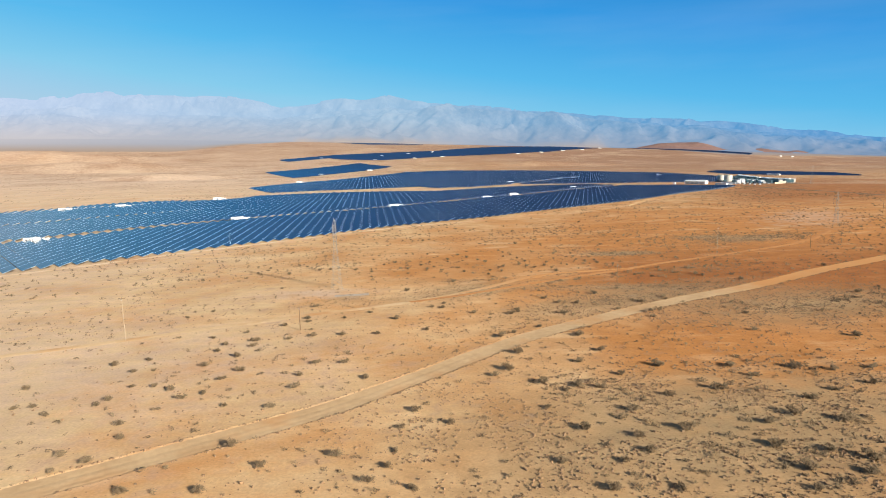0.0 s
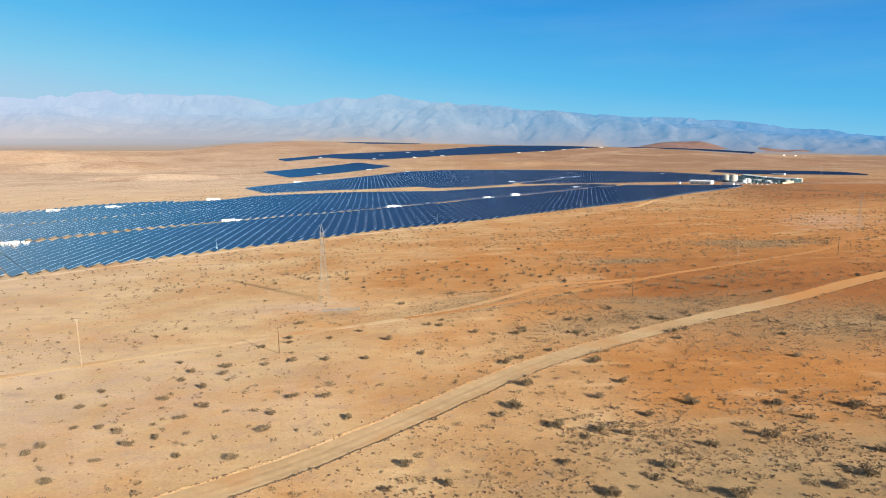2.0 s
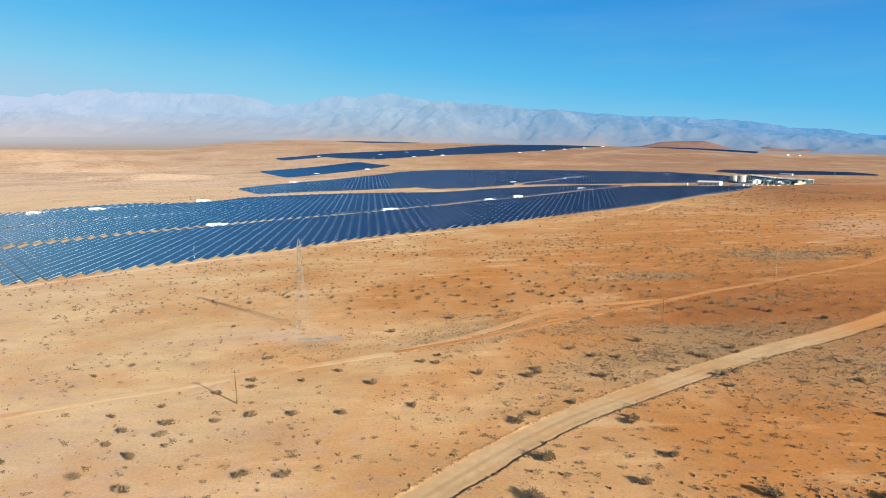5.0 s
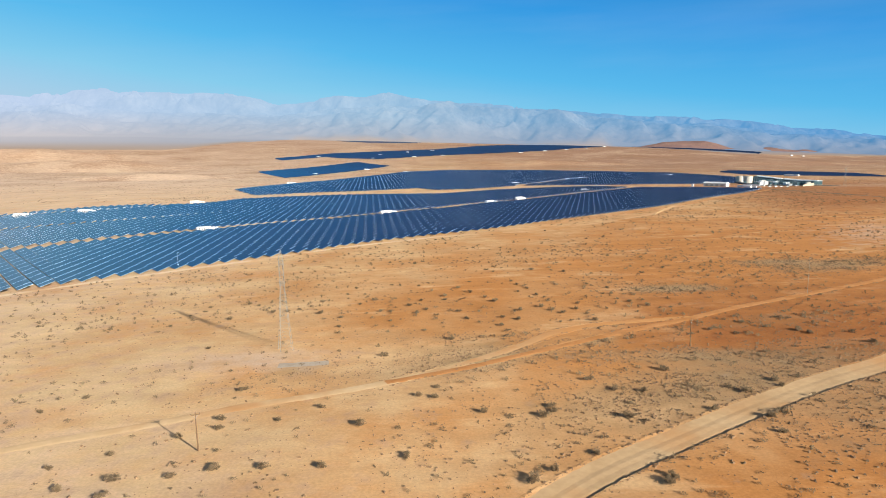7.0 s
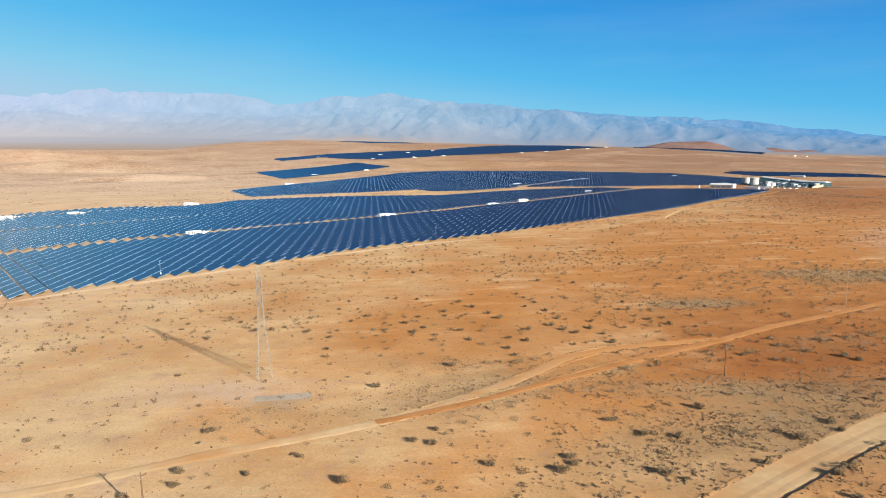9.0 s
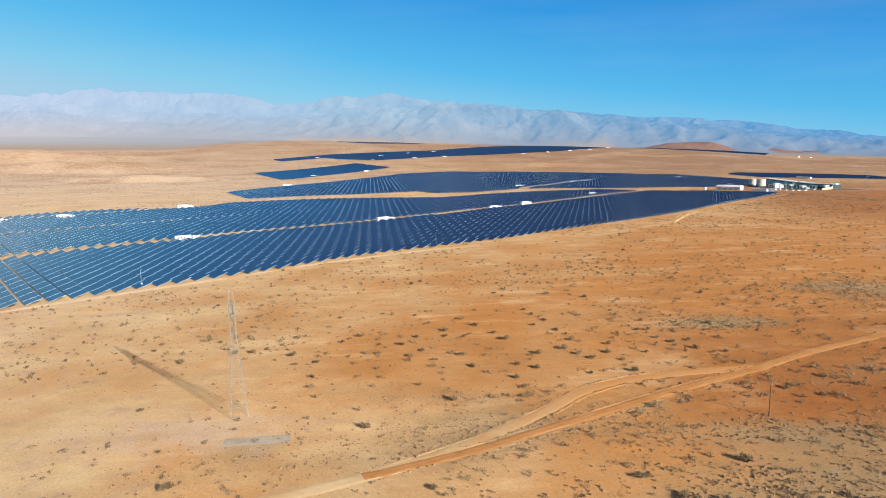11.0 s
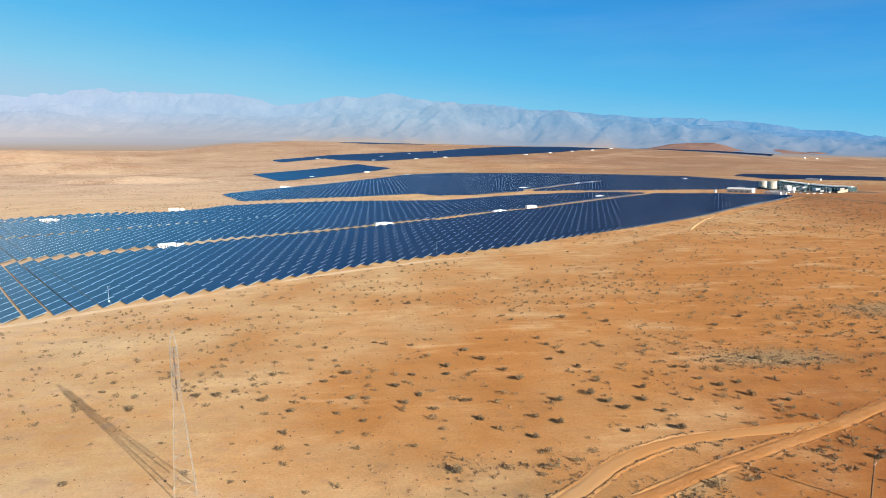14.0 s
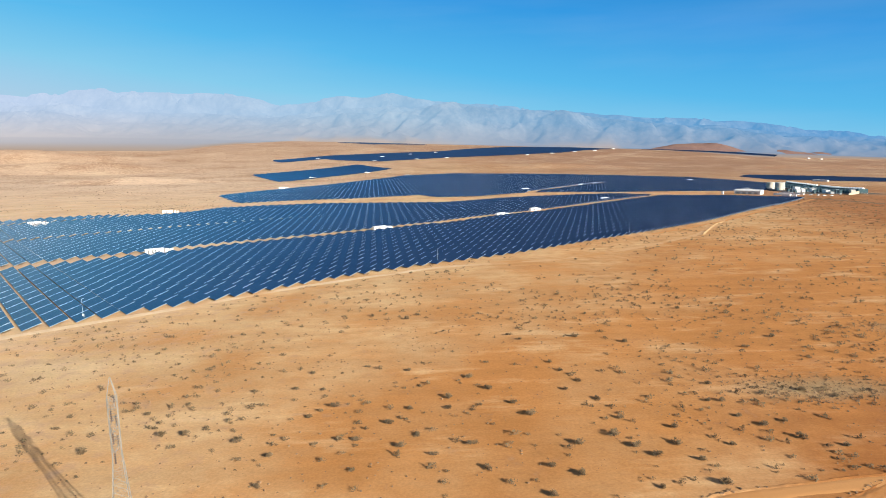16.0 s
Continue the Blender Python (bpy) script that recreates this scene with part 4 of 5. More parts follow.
station = build_station()
STATIONS = [(-329, 505, 37), (-199, 615, 37), (-55, 724, 37), (56, 820, 45), (97, 880, 45), (213, 1040, 48), (-478, 800, 30), (-417, 822, 25), (-335, 945, 20), (142, 1330, 30), (308, 1515, 55), (270, 1470, 55), (561, 1655, 30), (-316, 1405, 20), (-111, 1985, 20), (-356, 1860, 20), (-246, 2135, 30),
            (-522, 2755, 10), (-287, 2700, 10), (-274, 2866, 10), (-161, 2979, 10), (-124, 2780, 10), (-52, 3070, 10), (-3, 2850, 10), (353, 3010, 10), (478, 3105, 10), (602, 3220, 10), (725, 3340, 10), (876, 3575, 10)]
for i, (x, y, turn) in enumerate(STATIONS):
    m = on_ground(x, y, turn)
    if i == 0:
        station.matrix_basis = m
    else:
        copy_thing(station, m)


def build_mast():
    ob = empty("camera_mast", Matrix(), "thin white surveillance mast at the field edge", "mast", "masts along the field")
    bm = bmesh.new()
    part("footing", box(bm, -0.25, 0.25, -0.25, 0.25, -0.5, 0.4, 0.04), MAT["concrete"], ob, "pale concrete footing")
    bm = bmesh.new()
    part("shaft", cyl(bm, 0, 0, 0.4, 8.6, 0.08, 10, 0.05), MAT["grey"], ob)
    bm = bmesh.new()
    bar(bm, (0, 0, 8.3), (0.7, 0, 8.5), 0.04, 6)
    box(bm, 0.45, 0.8, -0.08, 0.08, 8.4, 8.56, 0.02)
    part("camera_head", bm, MAT["white"], ob)
    bm = bmesh.new()
    part("control_box", box(bm, -0.35, 0.35, -0.42, -0.12, 1.1, 2.0, 0.03), MAT["white"], ob)
    return ob


mast = build_mast()
mast.matrix_basis = on_ground(-149.5, 436, 40)
for x, y in ((-5, 550), (136, 652), (296, 822)):
    copy_thing(mast, on_ground(x, y, 40))

MAT["pad"] = noisy("dark_yard_gravel", (0.07, 0.06, 0.05), (0.15, 0.12, 0.09), 0.1, 0.95, bump=0.1)

# ---- power plant at the end of the field ----


def thing_box(name, x, y, turn, size, mat, label, category, bevel=0.06, roof=None, group=""):
    ob = empty(name, on_ground(x, y, turn), label, category, group)
    lx, ly, lz = size
    bm = bmesh.new()
    part("body", box(bm, -lx / 2, lx / 2, -ly / 2, ly / 2, -0.8, lz, bevel), mat, ob)
    if roof:
        bm = bmesh.new()
        part("roof", box(bm, -lx / 2 - 0.3, lx / 2 + 0.3, -ly / 2 - 0.3, ly / 2 + 0.3, lz, lz + 0.35, 0.05), roof, ob)
    return ob


def build_tank(x, y, r, h):
    ob = empty("storage_tank", on_ground(x, y), "large cream round steel storage tank", "tank", "storage tanks")
    bm = bmesh.new()
    part("shell", cyl(bm, 0, 0, -0.8, h, r, 40), MAT["tank"], ob)
    bm = bmesh.new()
    part("roof", cyl(bm, 0, 0, h, h + r * 0.16, r * 1.02, 40, 0.6), MAT["tank"], ob)
    for i in range(4):
        bm = bmesh.new()
        z = h * (i + 1) / 4.6
        part("ring", cyl(bm, 0, 0, z, z + 0.12, r + 0.06, 40), MAT["tank"], ob)
    bm = bmesh.new()
    for s in (-0.25, 0.25):
        bar(bm, (s, -r - 0.3, 0), (s, -r - 0.3, h + 0.9), 0.04)
    for i in range(int(h / 0.4)):
        bar(bm, (-0.25, -r - 0.3, 0.4 * i + 0.3), (0.25, -r - 0.3, 0.4 * i + 0.3), 0.025)
    part("ladder", bm, MAT["galv"], ob)
    return ob


build_tank(577, 1322, 7.2, 12.5)
build_tank(578, 1292, 8.0, 13.0)


def build_genset():
    """One cooling module: a teal steel hall section with louvres and a white fan hood on top."""
    ob = empty("cooling_module", Matrix(), "teal steel cooling module with a white fan hood", "cooling unit", "rows of cooling modules")
    bm = bmesh.new()
    body = part("body", box(bm, -4.1, 4.1, -6.5, 6.5, 1.8, 7.0, 0.08), MAT["teal"], ob)
    for s in (-6.55, 6.55):
        bm = bmesh.new()
        for i in range(8):
            box(bm, -3.8, 3.8, s - 0.04, s + 0.04, 2.0 + i * 0.6, 2.32 + i * 0.6)
        part("louvre", bm, MAT["dark"], body, "dark louvres")
    for x in (-3.8, 3.8):
        for y in (-6, 6):
            bm = bmesh.new()
            part("leg", box(bm, x - 0.18, x + 0.18, y - 0.18, y + 0.18, -1.2, 1.8), MAT["galv"], ob)
    bm = bmesh.new()
    cyl(bm, 0, 0, 7.0, 9.0, 2.8, 16, 2.2)
    part("fan_hood", bm, MAT["white"], ob, "white fan hood")
    return ob


module = build_genset()
first = True
for x0, y0, x1, y1, count in ((640, 1290, 662, 1425, 14), (603, 1110, 636, 1268, 17)):
    turn = math.degrees(math.atan2(y1 - y0, x1 - x0))
    for i in range(count):
        f = i / (count - 1)
        m = on_ground(x0 + (x1 - x0) * f, y0 + (y1 - y0) * f, turn)
        if first:
            module.matrix_basis, first = m, False
        else:
            copy_thing(module, m)

shed = thing_box("storage_shed", 452, 1137, -48, (38, 11, 5.0), MAT["white"], "long low white storage shed with a low gable roof", "shed")
bm = bmesh.new()
for x in (-19.5, 19.5):
    for y, z in ((-6.2, 4.9), (-6.2, 5.2), (0.0, 7.4), (6.2, 5.2), (6.2, 4.9)):
        bm.verts.new((x, y, z))
bm.verts.ensure_lookup_table()
for i in range(5):
    bm.faces.new([bm.verts[k] for k in (i, (i + 1) % 5, 5 + (i + 1) % 5, 5 + i)])
bm.faces.new(bm.verts[:5][::-1])
bm.faces.new(bm.verts[5:])
bmesh.ops.recalc_face_normals(bm, faces=bm.faces[:])
part("roof", bm, MAT["white"], shed, "white sheet-steel gable roof")
for i in range(4):
    bm = bmesh.new()
    part("roller_door", box(bm, -16 + i * 8.6, -11 + i * 8.6, -5.62, -5.52, 0.2, 3.4), MAT["grey"], shed, "grey roller door")
for x, y, turn, size, mat, label in (
        (500, 1108, -50, (34, 3, 2.6), "white", "long white service container beside the shed"),
        (470, 1064, -50, (10, 5, 3.6), "white", "small white office cabin"),
        (415, 1142, -50, (3, 3, 4.2), "white", "small white kiosk at the field end"),
        (545, 1176, 80, (12, 6, 5.0), "white", "white prefabricated plant building"),
        (556, 1180, 80, (8, 5, 5.5), "white", "tall white plant cabin"),
        (600, 1246, 80, (10, 6, 5.0), "tank", "cream plant block beside the modules"),
        (590, 1212, 80, (12, 7, 5.0), "white", "white plant building beside the modules"),
        (575, 1150, 80, (14, 6, 4.6), "white", "white steel equipment container"),
        (560, 1112, 80, (8, 5, 3.4), "grey", "grey steel plant container"),
        (583, 1100, 80, (5, 6, 6.0), "tank", "cream block at the end of the modules"),
        (520, 1290, -45, (16, 4, 2.6), "white", "white container behind the tanks"),
        (545, 1345, -45, (9, 4, 2.6), "white", "white container behind the tanks"),
        (594, 1268, 80, (13, 8, 6.0), "white", "tall white plant hall between the radiators"),
        (640, 1318, 80, (14, 8, 5.5), "tank", "cream plant hall behind the radiators"),
        (617, 1255, 80, (12, 8, 4.5), "white", "white plant hall beside the modules"),
        (598, 1155, 80, (16, 7, 5.0), "white", "large white equipment hall beside the modules"),
        (652, 1186, 80, (8, 6, 6.5), "tank", "cream block at the end of the modules"),
        (478, 1092, -50, (22, 3, 2.8), "white", "long white container beside the field end"),
        (476, 1064, -50, (14, 3, 2.6), "white", "white container beside the field end"),
        (1570, 2974, 0, (9, 7, 4.0), "white", "small white building on the far plain"),
        (1605, 2940, 0, (8, 6, 3.5), "white", "small white building on the far plain"),
        (844, 1628, -60, (34, 6, 4.0), "white", "long white building behind the plant")):
    thing_box("plant_building", x, y, turn, size, MAT[mat], label, "building", roof=MAT["white"] if size[2] > 4 else None, group="plant buildings")
thing_box("perimeter_wall", 572, 1079, 46, (60, 0.6, 3.6), MAT["concrete"], "pale concrete wall round the plant", "wall", bevel=0.02)
ribbon("plant_pad", [(572, 1085), (592, 1170), (618, 1440)], 56.0, MAT["pad"], "dark gravel yard under the power plant", lift=0.25, ragged=4.0, cells=16, step=8.0, seed=31)
thing_box("earth_bank", 548, 1240, 80, (110, 6, 1.8), MAT["dark"], "dark bunded pad round the tanks", "bund", bevel=0.5)


def build_radiator(x, y, turn):
    """A dark bank of cooling radiators on a steel frame."""
    ob = empty("radiator_bank", on_ground(x, y, turn), "dark green radiator bank on a steel frame", "radiator", "radiator banks")
    bm = bmesh.new()
    part("frame", box(bm, -4, 4, -1.2, 1.2, -0.6, 0.9, 0.05), MAT["grey"], ob)
    for i in range(5):
        bm = bmesh.new()
        part("fin_pack", box(bm, -3.8 + i * 1.55, -2.5 + i * 1.55, -1.4, 1.4, 0.9, 4.2, 0.06), MAT["teal"], ob)
    return ob


radiator = build_radiator(560, 1230, 80)
for x0, y0, x1, y1, count in ((626, 1290, 648, 1425, 13), (614, 1290, 632, 1420, 12), (589, 1112, 622, 1266, 14), (577, 1120, 606, 1262, 13)):
    turn = math.degrees(math.atan2(y1 - y0, x1 - x0))
    for i in range(count):
        f = i / (count - 1)
        copy_thing(radiator, on_ground(x0 + (x1 - x0) * f, y0 + (y1 - y0) * f, turn) @ Matrix.Diagonal((1.1, 1.3, 1.35, 1)))
for x, y, turn in ((528, 1150, 80), (533, 1168, 80), (566, 1165, 80), (571, 1195, 80), (560, 1210, 80), (576, 1225, 80), (585, 1180, 80), (590, 1140, 80), (548, 1135, 80), (552, 1250, 80), (563, 1270, 80)):
    build_radiator(x, y, turn)


def build_car(x, y, turn):
    ob = empty("pickup_truck", on_ground(x, y, turn), "white parked pickup truck on sand", "truck", "parked trucks")
    bm = bmesh.new()
    box(bm, -2.5, 2.5, -0.9, 0.9, 0.5, 1.1, 0.12)
    box(bm, -0.7, 1.2, -0.82, 0.82, 1.1, 1.8, 0.18)
    part("body", bm, MAT["white"], ob)
    bm = bmesh.new()
    box(bm, -0.6, 1.24, -0.84, 0.84, 1.2, 1.62, 0.05)
    part("window_band", bm, MAT["dark"], ob, "dark tinted windows")
    for wx in (-1.6, 1.6):
        for wy in (-0.85, 0.85):
            bm = bmesh.new()
            bar(bm, (wx, wy - 0.12, 0.38), (wx, wy + 0.12, 0.38), 0.38, 14)
            part("wheel", bm, MAT["dark"], ob)
    return ob


for x, y, turn in ((509, 1075, 10), (513, 1064, 20), (516, 1054, 15), (520, 1044, 10), (500, 1090, 25), (545, 1066, 40)):
    build_car(x, y, turn)

# ---- trench and dark road by the plant ----
berm("trench_bank", [(186, 640), (205, 676), (219, 701), (232, 720), (244, 738)], 0, 0.32, 0.8, "pale heap of dug earth by the field edge", seed=11, mat="spoil")
MAT["dark_road"] = noisy("dark_gravel_road", (0.13, 0.09, 0.06), (0.22, 0.15, 0.10), 0.2, 0.95, bump=0.1)
ribbon("plant_road", [(470, 1030), (480, 1000), (485, 950), (487, 880), (485, 800), (478, 720), (468, 640), (455, 560)], 4.0, MAT["dark_road"], "dark gravel road leading to the plant", lift=0.12, seed=15, ragged=0.8, step=4.0)
# ---- shrubs ----
SHRUBS_A = [(20, 170), (12, 152), (16, 156), (24, 146), (31, 143), (21, 131), (1, 125), (35, 160), (43, 170), (43, 150), (36, 141), (54, 155), (50, 135), (40, 127), (47, 118), (28, 119), (37, 115), (20, 106), (31, 105), (37, 109), (38, 96), (27, 96), (62, 138), (72, 153), (74, 146), (92, 183), (99, 202), (111, 268), (68, 202), (40, 185), (21, 191), (25, 217), (71, 224), (81, 227), (60, 215), (58, 240), (86, 150), (94, 147), (87, 135), (104, 148), (97, 138), (64, 119), (71, 123), (79, 131), (60, 110), (69, 107), (79, 119), (74, 103)]
SHRUBS_B = [(70, 98), (59, 94), (61, 100), (151, 226), (117, 174), (169, 278), (-86, 167), (-81, 167), (-87, 177), (-95, 173), (-81, 154), (-75, 154), (-69, 151), (-64, 145), (-83, 142), (-72, 130), (-67, 138), (-68, 123), (-69, 113), (-74, 110), (-76, 116), (-57, 102), (-59, 158), (-69, 183), (-61, 177), (-68, 170), (-40, 137), (-52, 139), (-56, 164), (-39, 158), (-38, 150), (-28, 167), (-21, 155), (-28, 224), (-48, 214), (-36, 168), (-43, 118), (-10, 113), (-11, 107), (-14, 102), (-7, 133), (-10, 124), (-6, 99), (-43, 101), (-21, 112), (-35, 109), (-59, 187), (-99, 143)]
SHRUBS_C = [(-109, 156), (-103, 142), (-92, 137), (-60, 148), (-55, 210), (-82, 145), (-36, 217), (-49, 218), (-17, 213), (-50, 237), (-72, 274), (-43, 195), (-33, 195), (-50, 193), (-60, 193), (-68, 190), (-22, 195), (-6, 198), (-5, 229), (-1, 234), (-1, 227), (10, 218), (37, 235), (25, 220), (23, 215), (41, 212), (48, 227), (42, 228), (81, 231), (30, 197), (17, 187), (70, 210), (41, 187), (97, 282), (109, 271), (107, 254), (122, 257), (84, 276), (-16, 261), (3, 275), (2, 331), (-32, 327), (67, 329), (-96, 227), (-76, 198), (-66, 203), (-89, 235), (1, 337)]
SHRUBS_D = [(-23, 363), (-10, 359), (-8, 331), (7, 352), (12, 364), (12, 342), (-12, 322), (-19, 314), (-36, 307), (-18, 300), (-35, 295), (-9, 310), (-6, 316), (-2, 306), (6, 311), (9, 299), (17, 333), (21, 325), (25, 386), (22, 392), (31, 362), (33, 355), (43, 387), (36, 346), (32, 341), (38, 333), (41, 321), (37, 313), (40, 307), (51, 315), (49, 307), (43, 303), (51, 300), (52, 291), (64, 329), (67, 320), (68, 340), (60, 306), (75, 316), (75, 308), (82, 304), (95, 330), (89, 334), (70, 315), (29, 309), (22, 299), (27, 296), (20, 289)]
SHRUBS_E = [(40, 290), (-93, 325), (-78, 312), (-65, 320), (-59, 319), (-73, 332), (-45, 315), (-93, 332), (-94, 387), (-40, 346), (-32, 345), (-27, 333), (-15, 418), (-28, 424), (-38, 359), (48, 453), (53, 417), (106, 499), (92, 370), (105, 380), (89, 421), (58, 379)]


def twig(verts, faces, a, b, r):
    """A thin three-sided tapering stem."""
    d = (b - a).normalized()
    s = d.cross(Vector((0.3, 0.7, 0.2))).normalized()
    t = d.cross(s)
    base = len(verts)
    for i in range(3):
        w = 2.0944 * i
        verts.append(tuple(a + (s * math.cos(w) + t * math.sin(w)) * r))
    verts.append(tuple(b))
    faces.extend((base + i, base + (i + 1) % 3, base + 3) for i in range(3))


def tuft(verts, faces, c, r, rng):
    """A small uneven clump of leaves."""
    base = len(verts)
    for x, y, z in ((1, 0, -0.5), (-0.5, 0.87, -0.5), (-0.5, -0.87, -0.5), (0, 0, 1)):
        k = r * rng.uniform(0.5, 1.5)
        verts.append((c.x + x * k, c.y + y * k, c.z + z * k * 0.8))
    faces.extend(((base, base + 2, base + 1), (base, base + 1, base + 3), (base + 1, base + 2, base + 3), (base + 2, base, base + 3)))


def shrub_shape(seed, stems, leaves, leaf=0.06, thick=1.0):
    """Stems that spread from one root, with side twigs and sparse leaf clumps; about 2 m wide and 1 m high."""
    rng = random.Random(seed)
    tv, tf, lv, lf = [], [], [], []
    lobes = [(rng.uniform(-0.55, 0.55), rng.uniform(-0.4, 0.4), rng.uniform(0.45, 0.75)) for _ in range(rng.randint(2, 4))]
    for i in range(stems):
        lx, ly, lr = rng.choice(lobes)
        w, e = rng.uniform(0, 6.283), rng.uniform(0.15, 1.25)
        root = Vector((lx * 0.5, ly * 0.5, -0.05))
        tip = Vector((lx + lr * math.cos(w) * math.cos(e), ly + lr * math.sin(w) * math.cos(e), 0.12 + (lr + 0.3) * math.sin(e) * rng.uniform(0.75, 1.1)))
        mid = root.lerp(tip, 0.55) + Vector((0, 0, 0.1))
        twig(tv, tf, root, mid, 0.024 * thick)
        twig(tv, tf, mid, tip, 0.018 * thick)
        for _ in range(2):
            twig(tv, tf, mid.lerp(tip, rng.uniform(0.1, 0.7)), tip + Vector((rng.uniform(-0.25, 0.25), rng.uniform(-0.25, 0.25), rng.uniform(-0.15, 0.12))), 0.013 * thick)
        for _ in range(leaves):
            q = mid.lerp(tip, rng.uniform(0.1, 1.05)) + Vector((rng.uniform(-0.12, 0.12), rng.uniform(-0.12, 0.12), rng.uniform(-0.1, 0.1)))
            tuft(lv, lf, q, leaf * rng.uniform(0.6, 1.35), rng)
    return tv, tf, lv, lf


def clump_shape(seed, tufts, leaf):
    """A low dense cushion of fine growth with an open, uneven rim; about 2 m wide and 0.9 m high."""
    rng = random.Random(seed)
    tv, tf, lv, lf = [], [], [], []
    lobes = [(rng.uniform(-0.5, 0.5), rng.uniform(-0.35, 0.35), rng.uniform(0.4, 0.7)) for _ in range(rng.randint(2, 4))]
    for i in range(tufts):
        lx, ly, lr = rng.choice(lobes)
        w, e, q = rng.uniform(0, 6.283), rng.uniform(0.05, 1.45), rng.uniform(0.35, 1.0) ** 0.6
        tip = Vector((lx + lr * q * math.cos(w) * math.cos(e), ly + lr * q * math.sin(w) * math.cos(e), 0.08 + (lr + 0.2) * q * math.sin(e)))
        tuft(lv, lf, tip, leaf * rng.uniform(0.6, 1.4), rng)
        if i % 2 == 0:
            twig(tv, tf, Vector((lx * 0.5, ly * 0.5, -0.05)), tip * 1.03, 0.014)
    return tv, tf, lv, lf


def build_shrub(seed):
    ob = empty("desert_shrub", Matrix(), "low dry grey-brown desert shrub with bare twigs", "shrub", "desert shrubs")
    tv, tf, lv, lf = shrub_shape(seed, 90, 3, 0.055, 1.15)
    a = new("branchwork", mesh_from("branchwork", tv, tf, [MAT["twig"]]))
    b = new("foliage", mesh_from("foliage", lv, lf, [MAT["leaf"]]))
    a.parent = b.parent = ob
    return ob


shrub_kinds = [build_shrub(s) for s in range(6)]
used = [False] * 6
rng = random.Random(11)


def place_shrub(x, y, size):
    k = rng.randrange(6)
    m = pose(x, y, float(terrain(x, y)), 0, 0, rng.uniform(0, 360))
    if used[k]:
        ob = copy_thing(shrub_kinds[k], m)
    else:
        ob, used[k] = shrub_kinds[k], True
        ob.matrix_basis = m
    ob.scale = (size * rng.uniform(0.9, 1.2), size * rng.uniform(0.85, 1.15), size * rng.uniform(0.65, 0.95))


known = SHRUBS_A + SHRUBS_B + SHRUBS_C + SHRUBS_D + SHRUBS_E
for x, y in known:
    grow = 1.8 if x > 0 and y < 175 else (1.5 if y < 280 else 1.35)
    place_shrub(x + rng.uniform(-0.4, 0.4), y + rng.uniform(-0.4, 0.4), grow * rng.uniform(0.75, 1.2))

TRACKS = ((RIM_TRACK, 3.0), (MAIN_TRACK, 4.0), (SIDE_TRACK, 2.6), (POLE_TRACK, 2.6), (EDGE_TRACK, 4.0))


def scatter(seed, count, x0, x1, y0, y1, keep):
    """Even random places in a stretch of the plan, thinned by keep (0 to 1)."""
    r = np.random.RandomState(seed)
    x, y, p = r.uniform(x0, x1, count), r.uniform(y0, y1, count), r.uniform(0, 1, count)
    ok = p < keep(x, y)
    for line, w in TRACKS:
        ok &= near_line(line, x, y) > w
    ok &= ~inside(FIELD_A, x, y) & ~inside(FIELD_B, x, y)
    return x[ok], y[ok], r


def patchy(x, y, scale, seed):
    return np.array([noise.noise((a * scale, b * scale, seed)) for a, b in zip(x, y)])


def joined_shrubs(name, xs, ys, r, tufts, leaf, low, high, label):
    """Shrubs past counting, as one joined sheet of growth."""
    shapes = []
    for s in range(5):
        tv, tf, lv, lf = clump_shape(40 + s, tufts, leaf)
        n = len(tv)
        shapes.append((np.array(tv + lv), np.array(tf + [tuple(i + n for i in f) for f in lf]), np.array([0] * len(tf) + [1] * len(lf))))
    V, F, I, at = [], [], [], 0
    zs = terrain(xs, ys)
    for x, y, z in zip(xs, ys, zs):
        v, f, i = shapes[r.randint(5)]
        w, s = r.uniform(0, 6.283), low + (high - low) * r.uniform(0, 1) ** 1.4
        c, q = math.cos(w) * s, math.sin(w) * s
        V.append(np.stack([v[:, 0] * c - v[:, 1] * q + x, v[:, 0] * q + v[:, 1] * c + y, v[:, 2] * s * r.uniform(0.5, 0.8) + z], 1))
        F.append(f + at)
        I.append(i)
        at += len(v)
    me = mesh_from(name, np.concatenate(V), np.concatenate(F), [MAT["twig"], MAT["leaf"]], np.concatenate(I))
    tagged(new(name, me), label, "shrubs", kind="stuff")


def near_known(x, y):
    return 0.85 * (0.55 + 0.9 * patchy(x, y, 0.02, 4.0)) * (1 + 0.5 * (x > 20))


xs, ys, r = scatter(21, 12500, -260, 270, 70, 480, near_known)
far_from = np.min(np.hypot(xs[:, None] - np.array([k[0] for k in known])[None, :], ys[:, None] - np.array([k[1] for k in known])[None, :]), axis=1)
far = far_from > 3.0
joined_shrubs("low_scrub", xs[far & (ys < 265)], ys[far & (ys < 265)], r, 24, 0.095, 0.4, 1.7, "small dry tufts and low scrub dotting the sand")
joined_shrubs("low_scrub", xs[far & (ys >= 265)], ys[far & (ys >= 265)], r, 30, 0.105, 0.5, 1.95, "low brown scrub dotting the orange sand")
xs, ys, r = scatter(24, 9500, 15, 270, 85, 430, lambda x, y: np.clip(0.75 * soils(x, y)[1] - 0.05, 0.04, 0.8) * np.clip(0.55 + 1.2 * patchy(x, y, 0.05, 12.0), 0.05, 1))
joined_shrubs("stony_scrub", xs, ys, r, 34, 0.095, 0.7, 2.1, "grey-brown scrub growing between the stones")
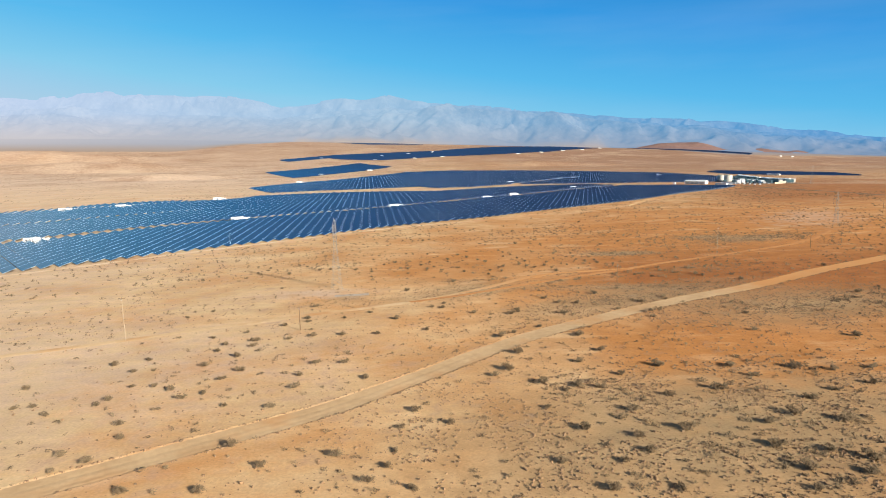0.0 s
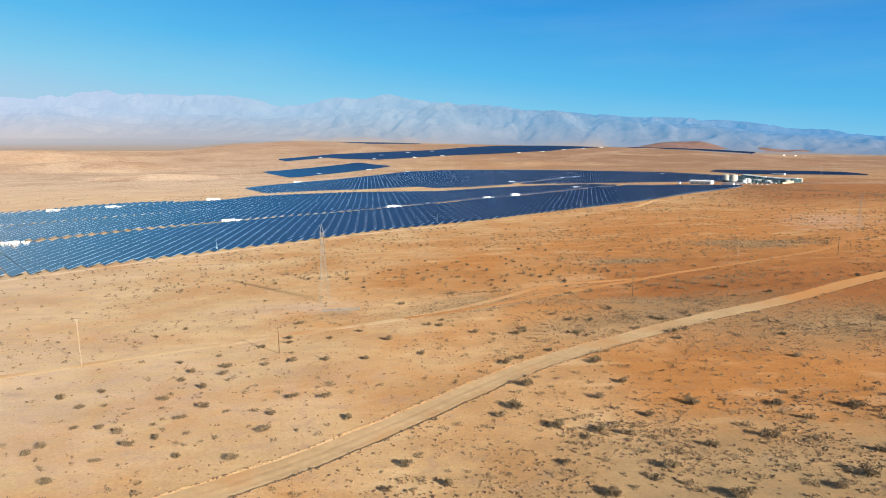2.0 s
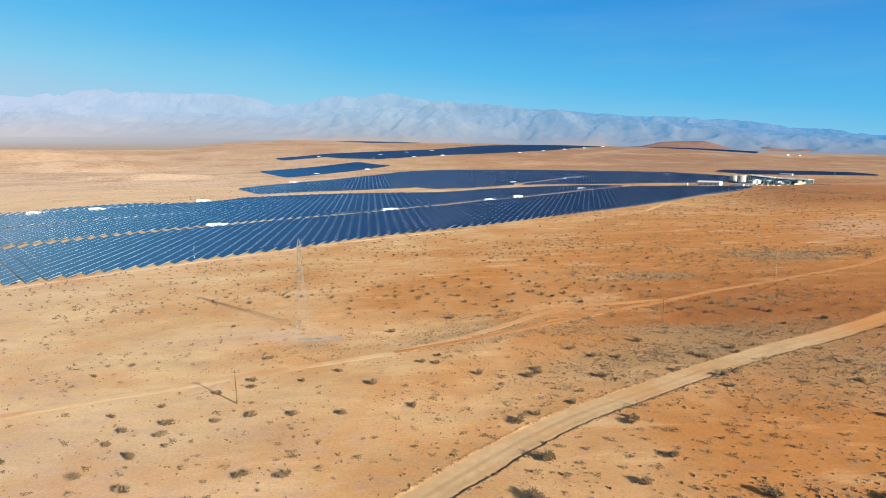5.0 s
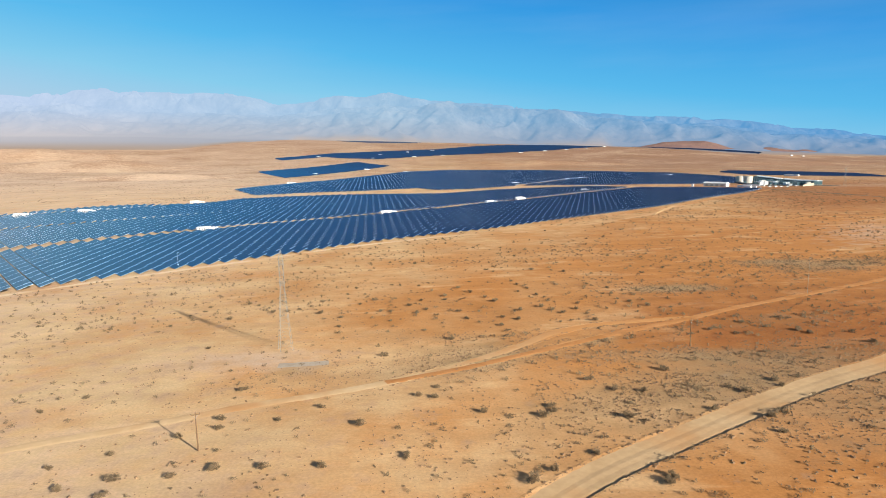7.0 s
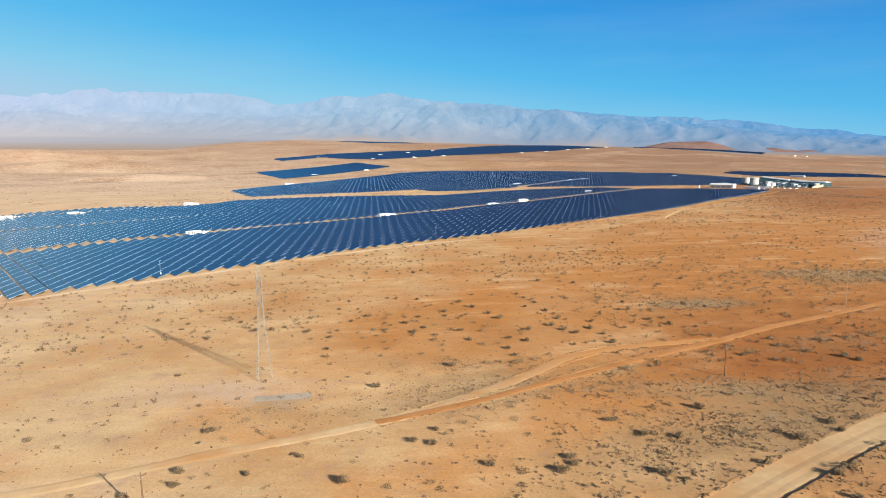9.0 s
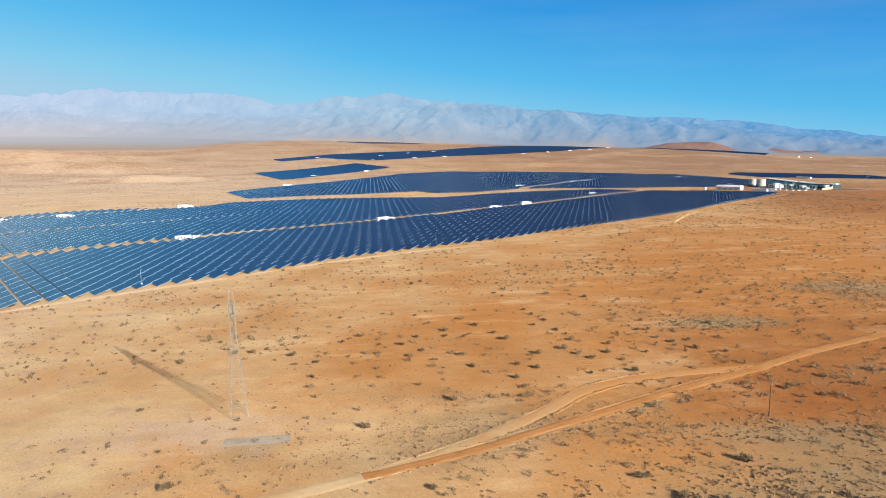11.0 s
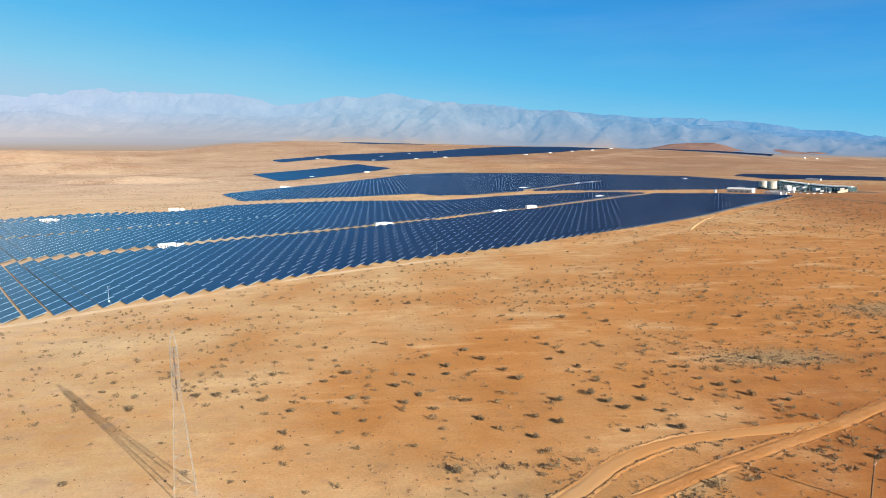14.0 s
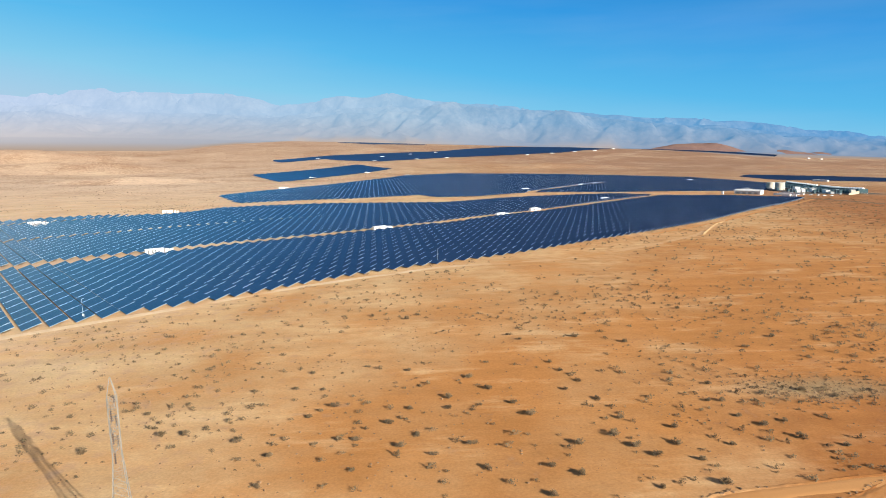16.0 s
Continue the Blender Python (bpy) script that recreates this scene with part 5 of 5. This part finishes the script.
xs, ys, r = scatter(22, 20000, -420, 520, 250, 1050, lambda x, y: np.clip(0.5 + 0.9 * patchy(x, y, 0.012, 6.0), 0.05, 1) * ((y > 480) | (np.abs(x) > 265)))
joined_shrubs("far_scrub", xs, ys, r, 10, 0.19, 0.8, 2.4, "scattered far desert scrub in sand")
xs, ys, r = scatter(23, 15000, -1300, 1700, 950, 2600, lambda x, y: np.clip(0.45 + 0.9 * patchy(x, y, 0.006, 9.0), 0.05, 1))
joined_shrubs("distant_scrub", xs, ys, r, 3, 0.45, 0.8, 2.0, "distant desert scrub on the plain")

# ---- stones ----


def stones(name, xs, ys, r, low, high, label):
    cube = np.array([(-1, -1, -1), (1, -1, -1), (1, 1, -1), (-1, 1, -1), (-0.7, -0.7, 1), (0.7, -0.7, 1), (0.7, 0.7, 1), (-0.7, 0.7, 1)], float)
    quads = np.array([(0, 3, 2, 1), (4, 5, 6, 7), (0, 1, 5, 4), (1, 2, 6, 5), (2, 3, 7, 6), (3, 0, 4, 7)])
    n = len(xs)
    s = low + (high - low) * r.uniform(0, 1, n) ** 3
    w = r.uniform(0, 6.283, n)
    v = cube[None] * (1 + r.uniform(-0.35, 0.35, (n, 8, 3))) * np.stack([s * r.uniform(0.7, 1.3, n), s * r.uniform(0.6, 1.1, n), s * r.uniform(0.4, 0.9, n)], 1)[:, None, :] * 0.5
    x = v[:, :, 0] * np.cos(w)[:, None] - v[:, :, 1] * np.sin(w)[:, None] + xs[:, None]
    y = v[:, :, 0] * np.sin(w)[:, None] + v[:, :, 1] * np.cos(w)[:, None] + ys[:, None]
    z = v[:, :, 2] + (terrain(xs, ys) + s * 0.2)[:, None]
    V = np.stack([x, y, z], 2).reshape(-1, 3)
    F = (quads[None] + (np.arange(n) * 8)[:, None, None]).reshape(-1, 4)
    tagged(new(name, mesh_from(name, V, F, [MAT["stone"]])), label, "stones", kind="stuff")


xs, ys, r = scatter(31, 410000, -150, 230, 70, 420, lambda x, y: np.clip(1.3 * soils(x, y)[1] + 0.045 + 0.15 * np.clip(x / 30.0, 0, 1) * (y < 150), 0, 1) * np.clip(0.6 + 1.2 * patchy(x, y, 0.08, 2.0), 0.05, 1))
stones("stones", xs, ys, r, 0.10, 0.5, "loose brown desert stones scattered over gravel")
r = np.random.RandomState(5)
for name, track, half, x0, x1, share, words in (
        ("roadside_stones", MAIN_TRACK, 4.0, -120, 210, 0.85, "loose dark stones along the dirt road"),
        ("trackside_stones", SIDE_TRACK, 2.2, -15, 60, 0.9, "loose dark stones along the narrow track"),
        ("trackside_stones", POLE_TRACK, 2.0, 5, 200, 0.7, "loose dark stones along the orange track")):
    line = smooth_line(track, 0.22)
    line = line[(line[:, 0] > x0) & (line[:, 0] < x1)]
    side = np.where(r.uniform(0, 1, len(line)) < 0.55, 1, -1)
    d = np.gradient(line, axis=0)
    d /= np.linalg.norm(d, axis=1)[:, None]
    off = side * (half + np.abs(r.normal(0, 0.4, len(line))))
    pick = r.uniform(0, 1, len(line)) < share
    stones(name, (line[:, 0] - d[:, 1] * off)[pick], (line[:, 1] + d[:, 0] * off)[pick], r, 0.15, 0.55, words)
